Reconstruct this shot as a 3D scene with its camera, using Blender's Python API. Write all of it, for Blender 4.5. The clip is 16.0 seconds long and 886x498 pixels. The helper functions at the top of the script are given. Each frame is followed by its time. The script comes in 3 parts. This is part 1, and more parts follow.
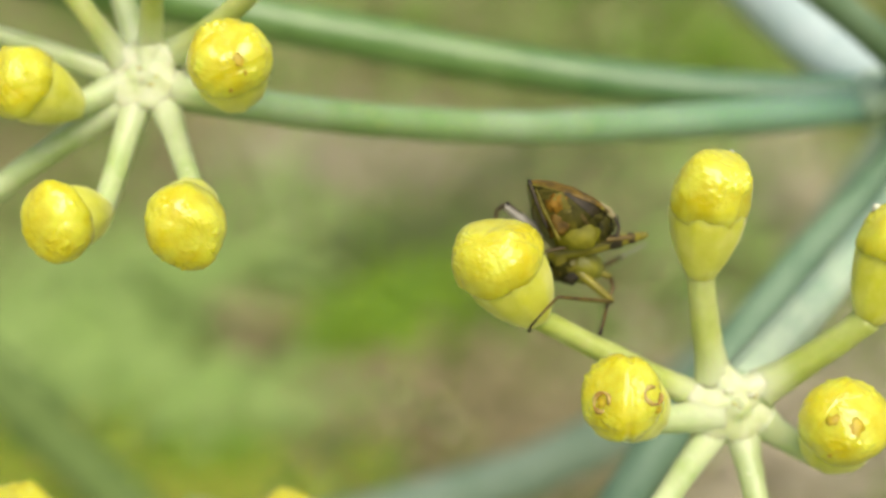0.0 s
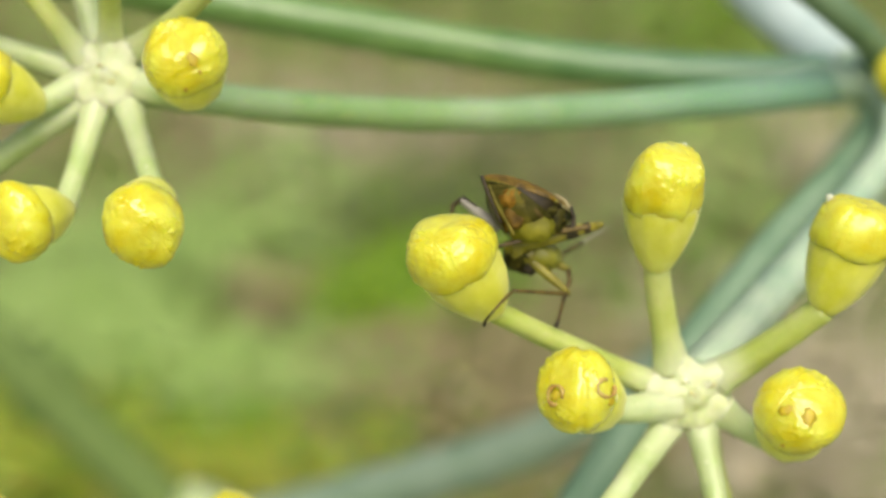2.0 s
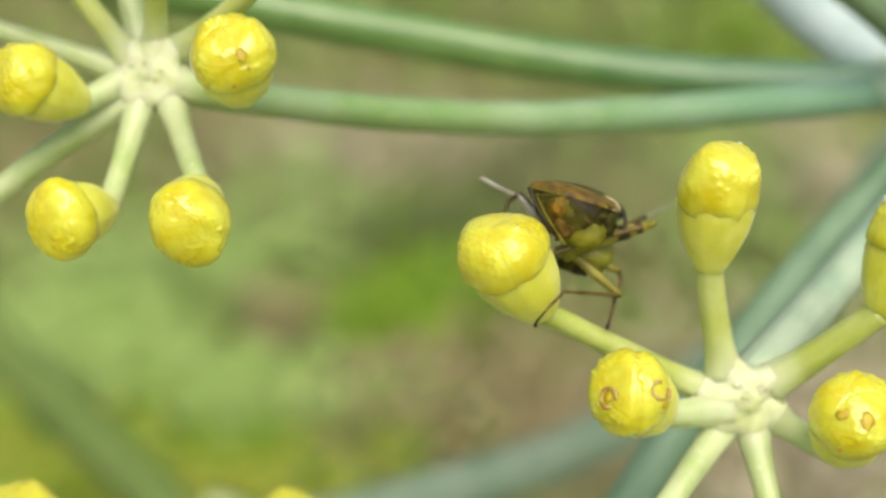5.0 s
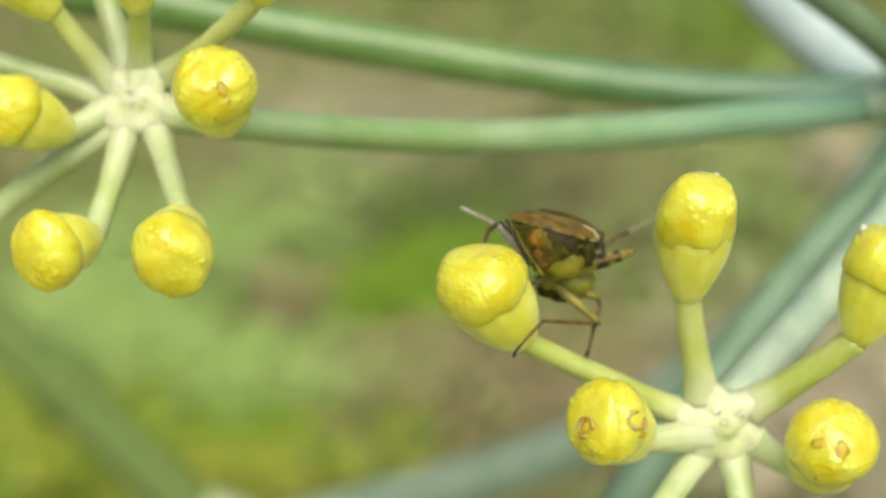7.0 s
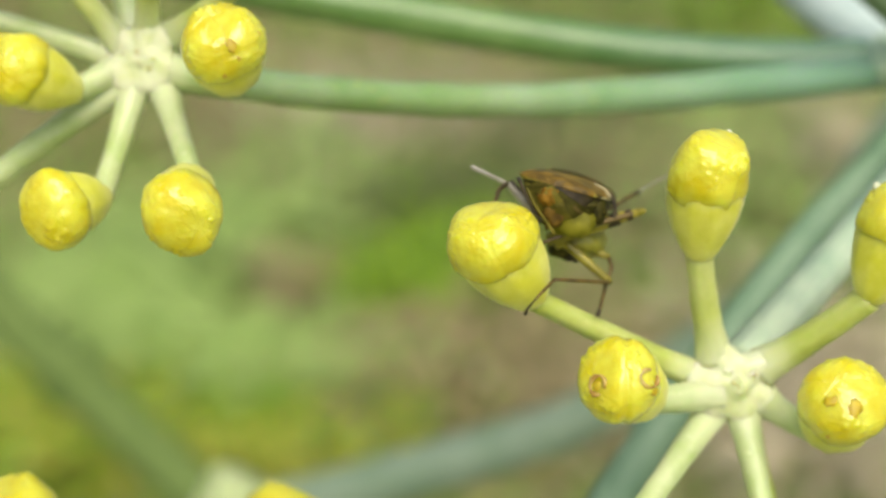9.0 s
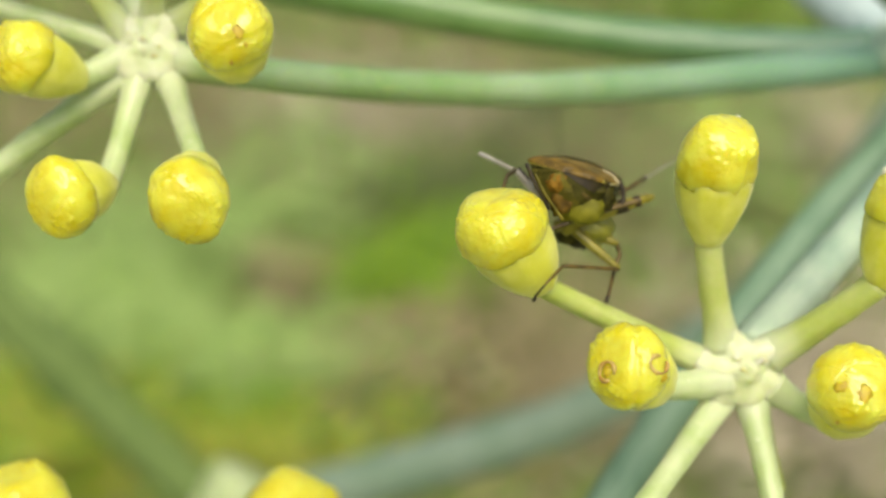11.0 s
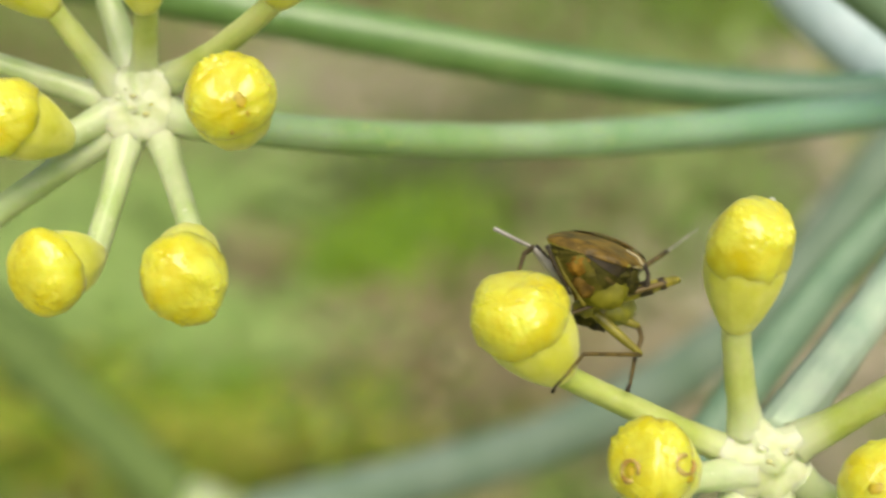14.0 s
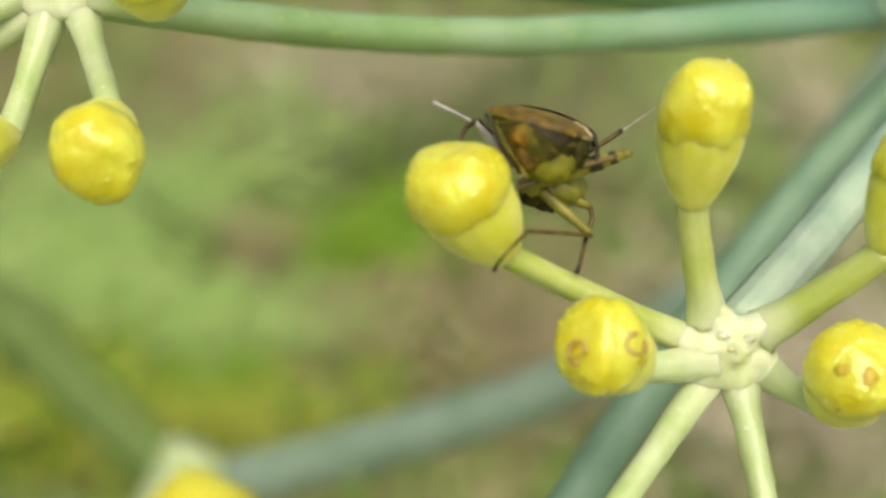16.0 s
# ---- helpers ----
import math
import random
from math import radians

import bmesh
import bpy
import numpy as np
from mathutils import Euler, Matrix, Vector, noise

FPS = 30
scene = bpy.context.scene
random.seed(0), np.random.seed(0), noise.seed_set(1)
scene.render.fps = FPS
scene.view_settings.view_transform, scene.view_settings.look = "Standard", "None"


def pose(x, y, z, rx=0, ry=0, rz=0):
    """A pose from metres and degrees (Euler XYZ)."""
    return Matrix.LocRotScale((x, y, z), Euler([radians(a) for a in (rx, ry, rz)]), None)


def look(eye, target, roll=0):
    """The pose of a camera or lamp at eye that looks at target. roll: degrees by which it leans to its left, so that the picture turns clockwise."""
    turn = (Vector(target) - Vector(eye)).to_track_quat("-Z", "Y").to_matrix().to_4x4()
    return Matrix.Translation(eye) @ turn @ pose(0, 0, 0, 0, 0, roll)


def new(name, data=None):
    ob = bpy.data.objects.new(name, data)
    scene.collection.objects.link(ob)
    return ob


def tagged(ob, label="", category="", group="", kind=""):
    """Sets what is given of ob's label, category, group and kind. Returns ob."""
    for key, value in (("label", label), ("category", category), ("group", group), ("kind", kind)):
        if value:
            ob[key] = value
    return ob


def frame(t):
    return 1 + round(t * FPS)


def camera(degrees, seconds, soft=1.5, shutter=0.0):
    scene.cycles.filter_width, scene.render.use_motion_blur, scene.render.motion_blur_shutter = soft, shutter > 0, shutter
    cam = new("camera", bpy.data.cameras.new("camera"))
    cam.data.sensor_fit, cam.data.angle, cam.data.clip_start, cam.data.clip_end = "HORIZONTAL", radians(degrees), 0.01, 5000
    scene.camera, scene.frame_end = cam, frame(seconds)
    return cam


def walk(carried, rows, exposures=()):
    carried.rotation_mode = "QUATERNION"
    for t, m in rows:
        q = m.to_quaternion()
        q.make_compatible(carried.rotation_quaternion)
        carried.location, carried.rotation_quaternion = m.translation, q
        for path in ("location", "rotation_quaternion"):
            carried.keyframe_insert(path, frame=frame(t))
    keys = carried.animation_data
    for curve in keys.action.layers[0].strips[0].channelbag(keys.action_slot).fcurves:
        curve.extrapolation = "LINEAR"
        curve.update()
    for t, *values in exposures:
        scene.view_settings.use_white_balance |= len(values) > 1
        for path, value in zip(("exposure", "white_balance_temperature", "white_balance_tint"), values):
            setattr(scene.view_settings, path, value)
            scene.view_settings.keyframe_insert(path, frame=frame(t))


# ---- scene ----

# ---- the camera: a phone held a hand's width from the flower head ----
cam = camera(38, 16.0, soft=2.6, shutter=0.2)
cam.data.dof.use_dof = True
cam.data.dof.focus_distance = 0.0306
cam.data.dof.aperture_fstop = 50
walk(cam, [
    (0.0, pose(0.00000, 0.00000, 0.40000, 55.000, 0.001, 0.001)),
    (0.5, pose(0.00060, 0.00002, 0.40011, 54.202, 0.487, 0.142)),
    (0.8, pose(0.00105, 0.00015, 0.39997, 53.842, 0.627, 0.287)),
    (1.0, pose(0.00048, 0.00020, 0.40017, 53.762, 0.359, 0.061)),
    (1.5, pose(0.00073, -0.00001, 0.39980, 53.909, 0.640, 0.272)),
    (2.0, pose(0.00147, 0.00021, 0.40076, 53.462, 0.874, 0.120)),
    (2.5, pose(0.00131, 0.00020, 0.40037, 53.727, 0.781, 0.472)),
    (3.0, pose(0.00088, -0.00001, 0.39998, 53.811, 1.085, 0.567)),
    (3.5, pose(0.00091, 0.00038, 0.40051, 53.259, 1.274, 1.135)),
    (4.0, pose(0.00056, 0.00005, 0.39987, 54.132, 0.896, 0.635)),
    (4.2, pose(0.00037, 0.00010, 0.39985, 54.157, 0.932, 0.548)),
    (6.3, pose(0.00077, 0.00039, 0.40061, 54.636, 1.077, 1.030)),
    (6.5, pose(0.00082, 0.00031, 0.40029, 54.535, 1.200, 0.921)),
    (7.0, pose(0.00122, 0.00080, 0.40132, 53.392, 1.294, 0.897)),
    (7.5, pose(0.00136, 0.00049, 0.40067, 53.875, 1.482, 0.810)),
    (8.0, pose(0.00157, 0.00056, 0.40073, 53.300, 1.558, 0.898)),
    (8.5, pose(0.00157, 0.00041, 0.40055, 53.324, 1.662, 1.024)),
    (9.0, pose(0.00097, 0.00055, 0.40070, 52.685, 1.375, 0.903)),
    (9.2, pose(0.00063, 0.00053, 0.40076, 53.045, 1.319, 1.084)),
    (11.3, pose(0.00067, 0.00046, 0.40039, 52.461, 1.364, 0.618)),
    (11.5, pose(0.00064, 0.00046, 0.40039, 52.319, 1.292, 0.586)),
    (12.0, pose(0.00077, 0.00117, 0.40159, 51.519, 1.341, 1.153)),
    (12.3, pose(0.00020, 0.00228, 0.40283, 51.225, 1.334, 1.298)),
    (12.5, pose(-0.00032, 0.00324, 0.40424, 50.657, 1.076, 1.207)),
    (12.8, pose(-0.00009, 0.00346, 0.40374, 50.467, 1.456, 1.280)),
    (13.0, pose(0.00053, 0.00333, 0.40275, 50.984, 1.348, 1.254)),
    (13.1, pose(0.00119, 0.00350, 0.40315, 51.230, 0.808, 1.428)),
    (13.3, pose(0.00117, 0.00380, 0.40320, 51.613, 0.555, 1.122)),
    (13.5, pose(-0.00031, 0.00321, 0.40241, 51.065, 0.483, 0.576)),
    (13.8, pose(-0.00138, 0.00376, 0.40173, 51.320, 0.380, 0.266)),
    (14.0, pose(-0.00045, 0.00362, 0.40112, 51.668, -0.158, 0.047)),
    (14.2, pose(0.00089, 0.00408, 0.40099, 51.559, -0.483, 0.400)),
    (14.5, pose(0.00155, 0.00403, 0.40047, 51.558, 0.084, 0.162)),
    (14.8, pose(0.00188, 0.00377, 0.39922, 51.118, 0.386, -0.005)),
    (15.0, pose(0.00182, 0.00349, 0.39845, 51.667, 0.453, -0.252)),
    (15.5, pose(0.00119, 0.00351, 0.39778, 51.350, 0.526, 0.217)),
    (16.0, pose(0.00116, 0.00360, 0.39782, 51.206, 0.570, -0.106)),
], [(0.0, 0.03, 7100, 7), (12.0, 0.03, 7100, 7), (13.5, 0.0, 7100, 7), (16.0, -0.02, 7100, 7)])

# ---- daylight under a bright hazy sky ----
SUN_UP, SUN_TURN = radians(69), radians(158)
world = bpy.data.worlds.new("sky")
scene.world = world
world.use_nodes = True
wn = world.node_tree
sky = wn.nodes.new("ShaderNodeTexSky")
sky.sky_type, sky.sun_disc = "NISHITA", False
sky.sun_elevation, sky.sun_rotation = SUN_UP, SUN_TURN
sky.air_density, sky.dust_density, sky.ozone_density = 1.0, 4.0, 1.0
wn.links.new(sky.outputs[0], wn.nodes["Background"].inputs[0])
wn.nodes["Background"].inputs[1].default_value = 0.125
sun = new("sun", bpy.data.lights.new("sun", "SUN"))
sun.data.energy, sun.data.angle, sun.data.color = 2.62, radians(50), (1.0, 0.96, 0.9)
sun.matrix_world = look((math.sin(SUN_TURN) * math.cos(SUN_UP) * 5, math.cos(SUN_TURN) * math.cos(SUN_UP) * 5, math.sin(SUN_UP) * 5), (0, 0, 0))

MM = 0.001
pi = math.pi
TILT = radians(35)
RIGHT = Vector((1, 0, 0))
UP = Vector((0, math.sin(TILT), math.cos(TILT)))
AWAY = Vector((0, math.cos(TILT), -math.sin(TILT)))
BASE = Vector((0, 0, 0.40))


def plant(x, y, z):
    """A place by the flower head: millimetres to the right, down and away along a slope of 35 degrees."""
    return BASE + (RIGHT * x - UP * y + AWAY * z) * MM


# ---- materials ----
def mat(name, low, high, scale, rough=0.5, bump=0.1, fine=0.0, sss=0.0, radius=(1, 1, 1), speck=None, speck_at=0.68, coat=0.0, spread=(0.35, 0.65), per="", sheen=0.0, spec=0.5, grain=3, depth=0.0005):
    """A surface that runs from low to high over a noise of that scale (per metre), with finer grain, specks and relief."""
    m = bpy.data.materials.new(name)
    m.use_nodes = True
    t = m.node_tree
    b = t.nodes["Principled BSDF"]
    co = t.nodes.new("ShaderNodeTexCoord")
    n1 = t.nodes.new("ShaderNodeTexNoise")
    n1.inputs["Scale"].default_value, n1.inputs["Detail"].default_value = scale, 4
    n2 = t.nodes.new("ShaderNodeTexNoise")
    n2.inputs["Scale"].default_value, n2.inputs["Detail"].default_value = fine or scale * 6, grain
    for n in (n1, n2):
        t.links.new(co.outputs["Object"], n.inputs["Vector"])
    ramp = t.nodes.new("ShaderNodeValToRGB")
    ramp.color_ramp.elements[0].position, ramp.color_ramp.elements[1].position = spread
    ramp.color_ramp.elements[0].color, ramp.color_ramp.elements[1].color = (*low, 1), (*high, 1)
    t.links.new(n1.outputs["Fac"], ramp.inputs[0])
    out = ramp.outputs[0]
    if speck:
        r2 = t.nodes.new("ShaderNodeValToRGB")
        r2.color_ramp.elements[0].position, r2.color_ramp.elements[1].position = speck_at, speck_at + 0.07
        mix = t.nodes.new("ShaderNodeMix")
        mix.data_type = "RGBA"
        t.links.new(n2.outputs["Fac"], r2.inputs[0])
        t.links.new(r2.outputs[0], mix.inputs["Factor"])
        t.links.new(out, mix.inputs["A"])
        mix.inputs["B"].default_value = (*speck, 1)
        out = mix.outputs["Result"]
    if per:
        info = t.nodes.new("ShaderNodeNewGeometry" if per == "island" else "ShaderNodeObjectInfo")
        hsv = t.nodes.new("ShaderNodeHueSaturation")
        for src, dst, a, c in (("Random Per Island" if per == "island" else "Random", "Value", 0.8, 1.2),):
            mr = t.nodes.new("ShaderNodeMapRange")
            mr.inputs["To Min"].default_value, mr.inputs["To Max"].default_value = a, c
            t.links.new(info.outputs[src], mr.inputs["Value"])
            t.links.new(mr.outputs[0], hsv.inputs[dst])
        t.links.new(out, hsv.inputs["Color"])
        out = hsv.outputs[0]
    t.links.new(out, b.inputs["Base Color"])
    b.inputs["Roughness"].default_value = rough
    b.inputs["Specular IOR Level"].default_value = spec
    if sss:
        b.inputs["Subsurface Weight"].default_value = sss
        b.inputs["Subsurface Radius"].default_value = radius
        b.inputs["Subsurface Scale"].default_value = depth
    if coat:
        b.inputs["Coat Weight"].default_value, b.inputs["Coat Roughness"].default_value = coat, 0.12
    if sheen:
        b.inputs["Sheen Weight"].default_value = sheen
    if bump:
        bp = t.nodes.new("ShaderNodeBump")
        bp.inputs["Strength"].default_value = bump
        bp.inputs["Distance"].default_value = 0.25 / (fine or scale * 6)
        t.links.new(n2.outputs["Fac"], bp.inputs["Height"])
        t.links.new(bp.outputs[0], b.inputs["Normal"])
    return m


PETAL = mat("petal_yellow", (0.64, 0.55, 0.003), (0.765, 0.765, 0.085), 1100, 0.25, 0.6, 6500, 0.95, (1, 0.85, 0.2), coat=0.6, grain=2.0, depth=0.0008, sheen=0.09)
OVARY = mat("ovary_yellow_green", (0.65, 0.655, 0.05), (0.765, 0.765, 0.16), 1500, 0.36, 0.25, 6000, 0.95, (0.9, 0.95, 0.35), depth=0.0007, sheen=0.18)
PEDICEL = mat("pedicel_green", (0.41, 0.49, 0.09), (0.57, 0.62, 0.22), 900, 0.42, 0.3, 5000, 0.3, (0.7, 1, 0.3), speck=(0.55, 0.60, 0.24), speck_at=0.66, sheen=0.05, coat=0.3)
PEDICEL_PALE = mat("pedicel_pale", (0.40, 0.52, 0.19), (0.595, 0.67, 0.37), 900, 0.42, 0.35, 5000, 0.3, (0.7, 1, 0.4), speck=(0.70, 0.74, 0.50), speck_at=0.66, sheen=0.1, coat=0.3)
RECEPT = mat("receptacle_cream", (0.60, 0.67, 0.32), (0.74, 0.79, 0.52), 1200, 0.5, 0.25, 5000, 0.6, (0.8, 1, 0.5), spread=(0.3, 0.55))
STUB = mat("dry_floret_stub", (0.52, 0.48, 0.13), (0.66, 0.64, 0.30), 4000, 0.5, 0.3, 15000, 0.3, (1, 0.8, 0.3))
SCARRED = mat("brown_scar", (0.36, 0.20, 0.035), (0.62, 0.46, 0.13), 5000, 0.4, 0.4, 15000, 0.2, (1, 0.6, 0.2))
ORANGE = mat("orange_scar", (0.48, 0.31, 0.008), (0.64, 0.47, 0.02), 5000, 0.45, 0.3, 15000, 0.2, (1, 0.6, 0.2))
STEM_DEEP = mat("stem_green", (0.10, 0.22, 0.045), (0.18, 0.31, 0.095), 500, 0.36, 0.15, 3000, 0.15, (0.6, 1, 0.3), speck=(0.24, 0.36, 0.13), speck_at=0.68, coat=0.5)
STEM_TEAL = mat("stem_teal", (0.16, 0.285, 0.17), (0.24, 0.37, 0.235), 400, 0.5, 0.15, 3000)
STEM = mat("stem_glaucous", (0.21, 0.36, 0.11), (0.335, 0.46, 0.235), 500, 0.33, 0.15, 3000, 0.4, (0.6, 1, 0.3), speck=(0.38, 0.49, 0.15), speck_at=0.63, coat=0.6)
STEM_BLUE = mat("stem_waxy_blue", (0.31, 0.46, 0.32), (0.53, 0.655, 0.47), 500, 0.45, 0.15, 3000, 0.1, (0.6, 1, 0.5))
STEM_ICE = mat("stem_waxy_white", (0.44, 0.575, 0.55), (0.62, 0.73, 0.71), 500, 0.45, 0.15, 3000)
STEM_DARK = mat("stem_dark_green", (0.11, 0.19, 0.09), (0.18, 0.27, 0.15), 400, 0.5, 0.15, 3000)
STEM_GREY = mat("stem_grey_green", (0.175, 0.262, 0.17), (0.245, 0.325, 0.235), 300, 0.9, 0.15, 3000)
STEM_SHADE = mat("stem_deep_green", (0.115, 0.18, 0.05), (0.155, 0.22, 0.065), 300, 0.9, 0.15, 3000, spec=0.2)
SHEATH = mat("dry_sheath", (0.48, 0.46, 0.34), (0.66, 0.64, 0.52), 400, 0.6, 0.3, 4000)
DORSAL = mat("bug_brown", (0.045, 0.030, 0.005), (0.23, 0.14, 0.018), 2600, 0.5, 0.35, 14000, speck=(0.30, 0.19, 0.05), speck_at=0.66, spec=0.3)
BELLY = mat("bug_green_belly", (0.20, 0.20, 0.02), (0.36, 0.34, 0.045), 1800, 0.35, 0.2, 9000, 0.2, (0.7, 0.8, 0.2))
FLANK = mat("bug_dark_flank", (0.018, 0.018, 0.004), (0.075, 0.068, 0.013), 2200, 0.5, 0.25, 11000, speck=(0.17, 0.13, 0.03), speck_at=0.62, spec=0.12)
RUST = mat("bug_rust", (0.11, 0.055, 0.006), (0.27, 0.145, 0.018), 4000, 0.55, 0.4, 15000, spec=0.12)
LEG_TAN = mat("leg_tan", (0.18, 0.155, 0.016), (0.33, 0.29, 0.040), 2500, 0.35, 0.1, 12000)
LEG_DARK = mat("leg_brown", (0.045, 0.031, 0.007), (0.15, 0.10, 0.022), 2500, 0.5, 0.1, 12000)
LEG_BLACK = mat("leg_black", (0.014, 0.010, 0.004), (0.05, 0.034, 0.012), 2500, 0.6, 0.1, 12000)
OLIVE = mat("bug_olive", (0.075, 0.066, 0.010), (0.20, 0.17, 0.028), 2600, 0.4, 0.3, 12000, speck=(0.28, 0.22, 0.05), speck_at=0.66, spec=0.2)
BELLY_LIGHT = mat("bug_yellow_belly", (0.135, 0.13, 0.009), (0.235, 0.22, 0.020), 2500, 0.55, 0.3, 11000, 0.2, (0.7, 0.8, 0.2), speck=(0.16, 0.12, 0.015), speck_at=0.64, spec=0.2)
RUST_DARK = mat("bug_dark_rust", (0.05, 0.03, 0.005), (0.17, 0.10, 0.015), 4000, 0.5, 0.4, 15000, spec=0.15)
CREAM = mat("bug_cream", (0.30, 0.25, 0.11), (0.46, 0.40, 0.22), 3000, 0.4, 0.2, 12000)
SILVER = mat("leg_pale_grey", (0.30, 0.28, 0.23), (0.48, 0.45, 0.39), 3000, 0.3, 0.1, 12000)
EYE = mat("bug_eye", (0.02, 0.01, 0.008), (0.07, 0.03, 0.02), 6000, 0.15, 0.1, 20000)
SOIL = mat("ground_litter", (0.185, 0.235, 0.064), (0.35, 0.315, 0.16), 5, 0.9, 0.6, 160, spread=(0.38, 0.62))
GRASS = mat("grass_blades", (0.150, 0.265, 0.034), (0.275, 0.39, 0.09), 14, 0.5, 0.1, 200, per="island")
STRAW = mat("dry_straw", (0.31, 0.26, 0.12), (0.48, 0.41, 0.23), 20, 0.7, 0.1, 300, per="island")
LEAF = mat("weed_leaf", (0.28, 0.43, 0.10), (0.40, 0.55, 0.17), 60, 0.45, 0.2, 500, per="island")
LITTER = mat("dead_leaf", (0.25, 0.215, 0.095), (0.36, 0.295, 0.150), 60, 0.7, 0.2, 500, per="island")
HAY = mat("pale_dead_leaf", (0.40, 0.35, 0.22), (0.54, 0.48, 0.33), 60, 0.7, 0.2, 500, per="island")
LEAF_DEEP = mat("dark_weed_leaf", (0.08, 0.115, 0.028), (0.13, 0.155, 0.045), 60, 0.5, 0.2, 500, per="island")
LEAF_OLIVE = mat("olive_leaf", (0.27, 0.29, 0.025), (0.37, 0.38, 0.055), 60, 0.5, 0.2, 500, per="island")
LEAF_LIME = mat("lime_leaf", (0.145, 0.285, 0.010), (0.235, 0.37, 0.022), 60, 0.45, 0.2, 500, per="island")


# ---- building helpers ----
def part(name, bm, material, parent, label="", m=None):
    """Links a bmesh as one mesh object under a thing or a part."""
    me = bpy.data.meshes.new(name)
    bm.to_mesh(me)
    bm.free()
    for p in me.polygons:
        p.use_smooth = True
    me.materials.append(material)
    ob = new(name, me)
    ob.parent = parent
    if m is not None:
        ob.matrix_basis = m
    return tagged(ob, label)


def thing(name, place, label, category, group="", m=None):
    e = new(name)
    e.empty_display_size = 0.001
    e.matrix_basis = m if m is not None else Matrix.Translation(place)
    return tagged(e, label, category, group)


def bezier(a, b, c, d, n):
    return [a * (1 - u) ** 3 + b * 3 * u * (1 - u) ** 2 + c * 3 * u * u * (1 - u) + d * u ** 3 for u in (k / n for k in range(n + 1))]


def tube(bm, pts, radius, sides=14, ridges=0, depth=0.0, cap=True, wobble=0.0, seed=0):
    """A tube along pts with radius(u); ridges run along it."""
    n = len(pts) - 1
    side = None
    rings = []
    for k, p in enumerate(pts):
        way = (pts[min(k + 1, n)] - pts[max(k - 1, 0)]).normalized()
        if side is None:
            side = way.orthogonal().normalized()
        side = (side - way * side.dot(way)).normalized()
        other = way.cross(side)
        r = radius(k / n)
        ring = []
        for s in range(sides):
            a = 2 * math.pi * s / sides
            q = r * (1 + depth * math.cos(ridges * a))
            if wobble:
                q *= 1 + wobble * noise.noise(Vector((k * 0.35 + seed * 7.3, math.cos(a) * 1.2, math.sin(a) * 1.2)))
            ring.append(bm.verts.new(p + (side * math.cos(a) + other * math.sin(a)) * q))
        rings.append(ring)
    for k in range(n):
        for s in range(sides):
            bm.faces.new((rings[k][s], rings[k][(s + 1) % sides], rings[k + 1][(s + 1) % sides], rings[k + 1][s]))
    if cap:
        for ring, p, flip in ((rings[0], pts[0], True), (rings[-1], pts[-1], False)):
            mid = bm.verts.new(p)
            for s in range(sides):
                a, b = ring[s], ring[(s + 1) % sides]
                bm.faces.new((b, a, mid) if flip else (a, b, mid))
    return bm


def lathe(bm, profile, sides=24, bumps=0.0, scale=1.0, seed=0, ribs=0, depth=0.0):
    """A turned form round z from (radius, height) pairs."""
    rings = []
    for r, z in profile:
        ring = []
        for s in range(sides):
            a = 2 * math.pi * s / sides
            q = r * (1 + depth * math.cos(ribs * a))
            v = Vector((q * math.cos(a), q * math.sin(a), z))
            if bumps:
                v += v.normalized() * bumps * noise.noise(v * scale + Vector((seed * 3.1, 0, seed)))
            ring.append(bm.verts.new(v))
        rings.append(ring)
    for lo, hi in zip(rings, rings[1:]):
        for s in range(sides):
            bm.faces.new((lo[s], lo[(s + 1) % sides], hi[(s + 1) % sides], hi[s]))
    bm.faces.new(list(reversed(rings[0])))
    bm.faces.new(rings[-1])
    return bm


def ball(bm, centre, r, squash=(1, 1, 1), bumps=0.0, scale=1.0, seed=0, turn=None, u=16, v=10):
    made = bmesh.ops.create_uvsphere(bm, u_segments=u, v_segments=v, radius=1.0)["verts"]
    for w in made:
        k = 1 + bumps * noise.noise(w.co * scale + Vector((seed * 2.7, seed, 0)))
        q = Vector((w.co.x * squash[0], w.co.y * squash[1], w.co.z * squash[2])) * r * k
        w.co = centre + (turn @ q if turn else q)
    return bm


def axis_turn(way, spin=0.0):
    return way.to_track_quat("Z", "Y").to_matrix().to_4x4() @ Matrix.Rotation(spin, 4, "Z")


# ---- a flower bud: swollen ovary with five rolled-in petals ----
def skin(n, seed, height):
    """The lumpy surface of the petal dome in the direction n."""
    flat = math.hypot(n.x, n.y)
    q = Vector((n.x, n.y, 0)) * (flat ** -(0.40 + 0.34 * min(1.0, max(0.0, -2.0 * n.z))) if flat > 0.02 else 1.0) + Vector((0, 0, n.z * height))
    k = 1 + 0.075 * noise.noise(q * 1.2 + Vector((seed * 5.1, seed, 2))) + 0.025 * noise.noise(q * 2.6 + Vector((seed, seed * 2.3, 7)))
    top = max(0.0, min(1.0, 0.25 + n.z))
    bead = noise.voronoi(q * 5.2 + Vector((seed * 1.3, 5, seed)))[0][0]
    fine = noise.voronoi(q * 12.0 + Vector((3, seed * 1.1, 5)))[0][0]
    patch = max(0.0, min(1.0, 0.25 + 2.2 * noise.noise(q * 1.7 + Vector((seed, 9, seed * 3.1)))))
    k += top * (0.16 + 0.84 * patch) * (0.06 * max(0.0, 1 - (bead / 0.5) ** 2) + 0.04 * max(0.0, 1 - (fine / 0.5) ** 2))
    return q * k


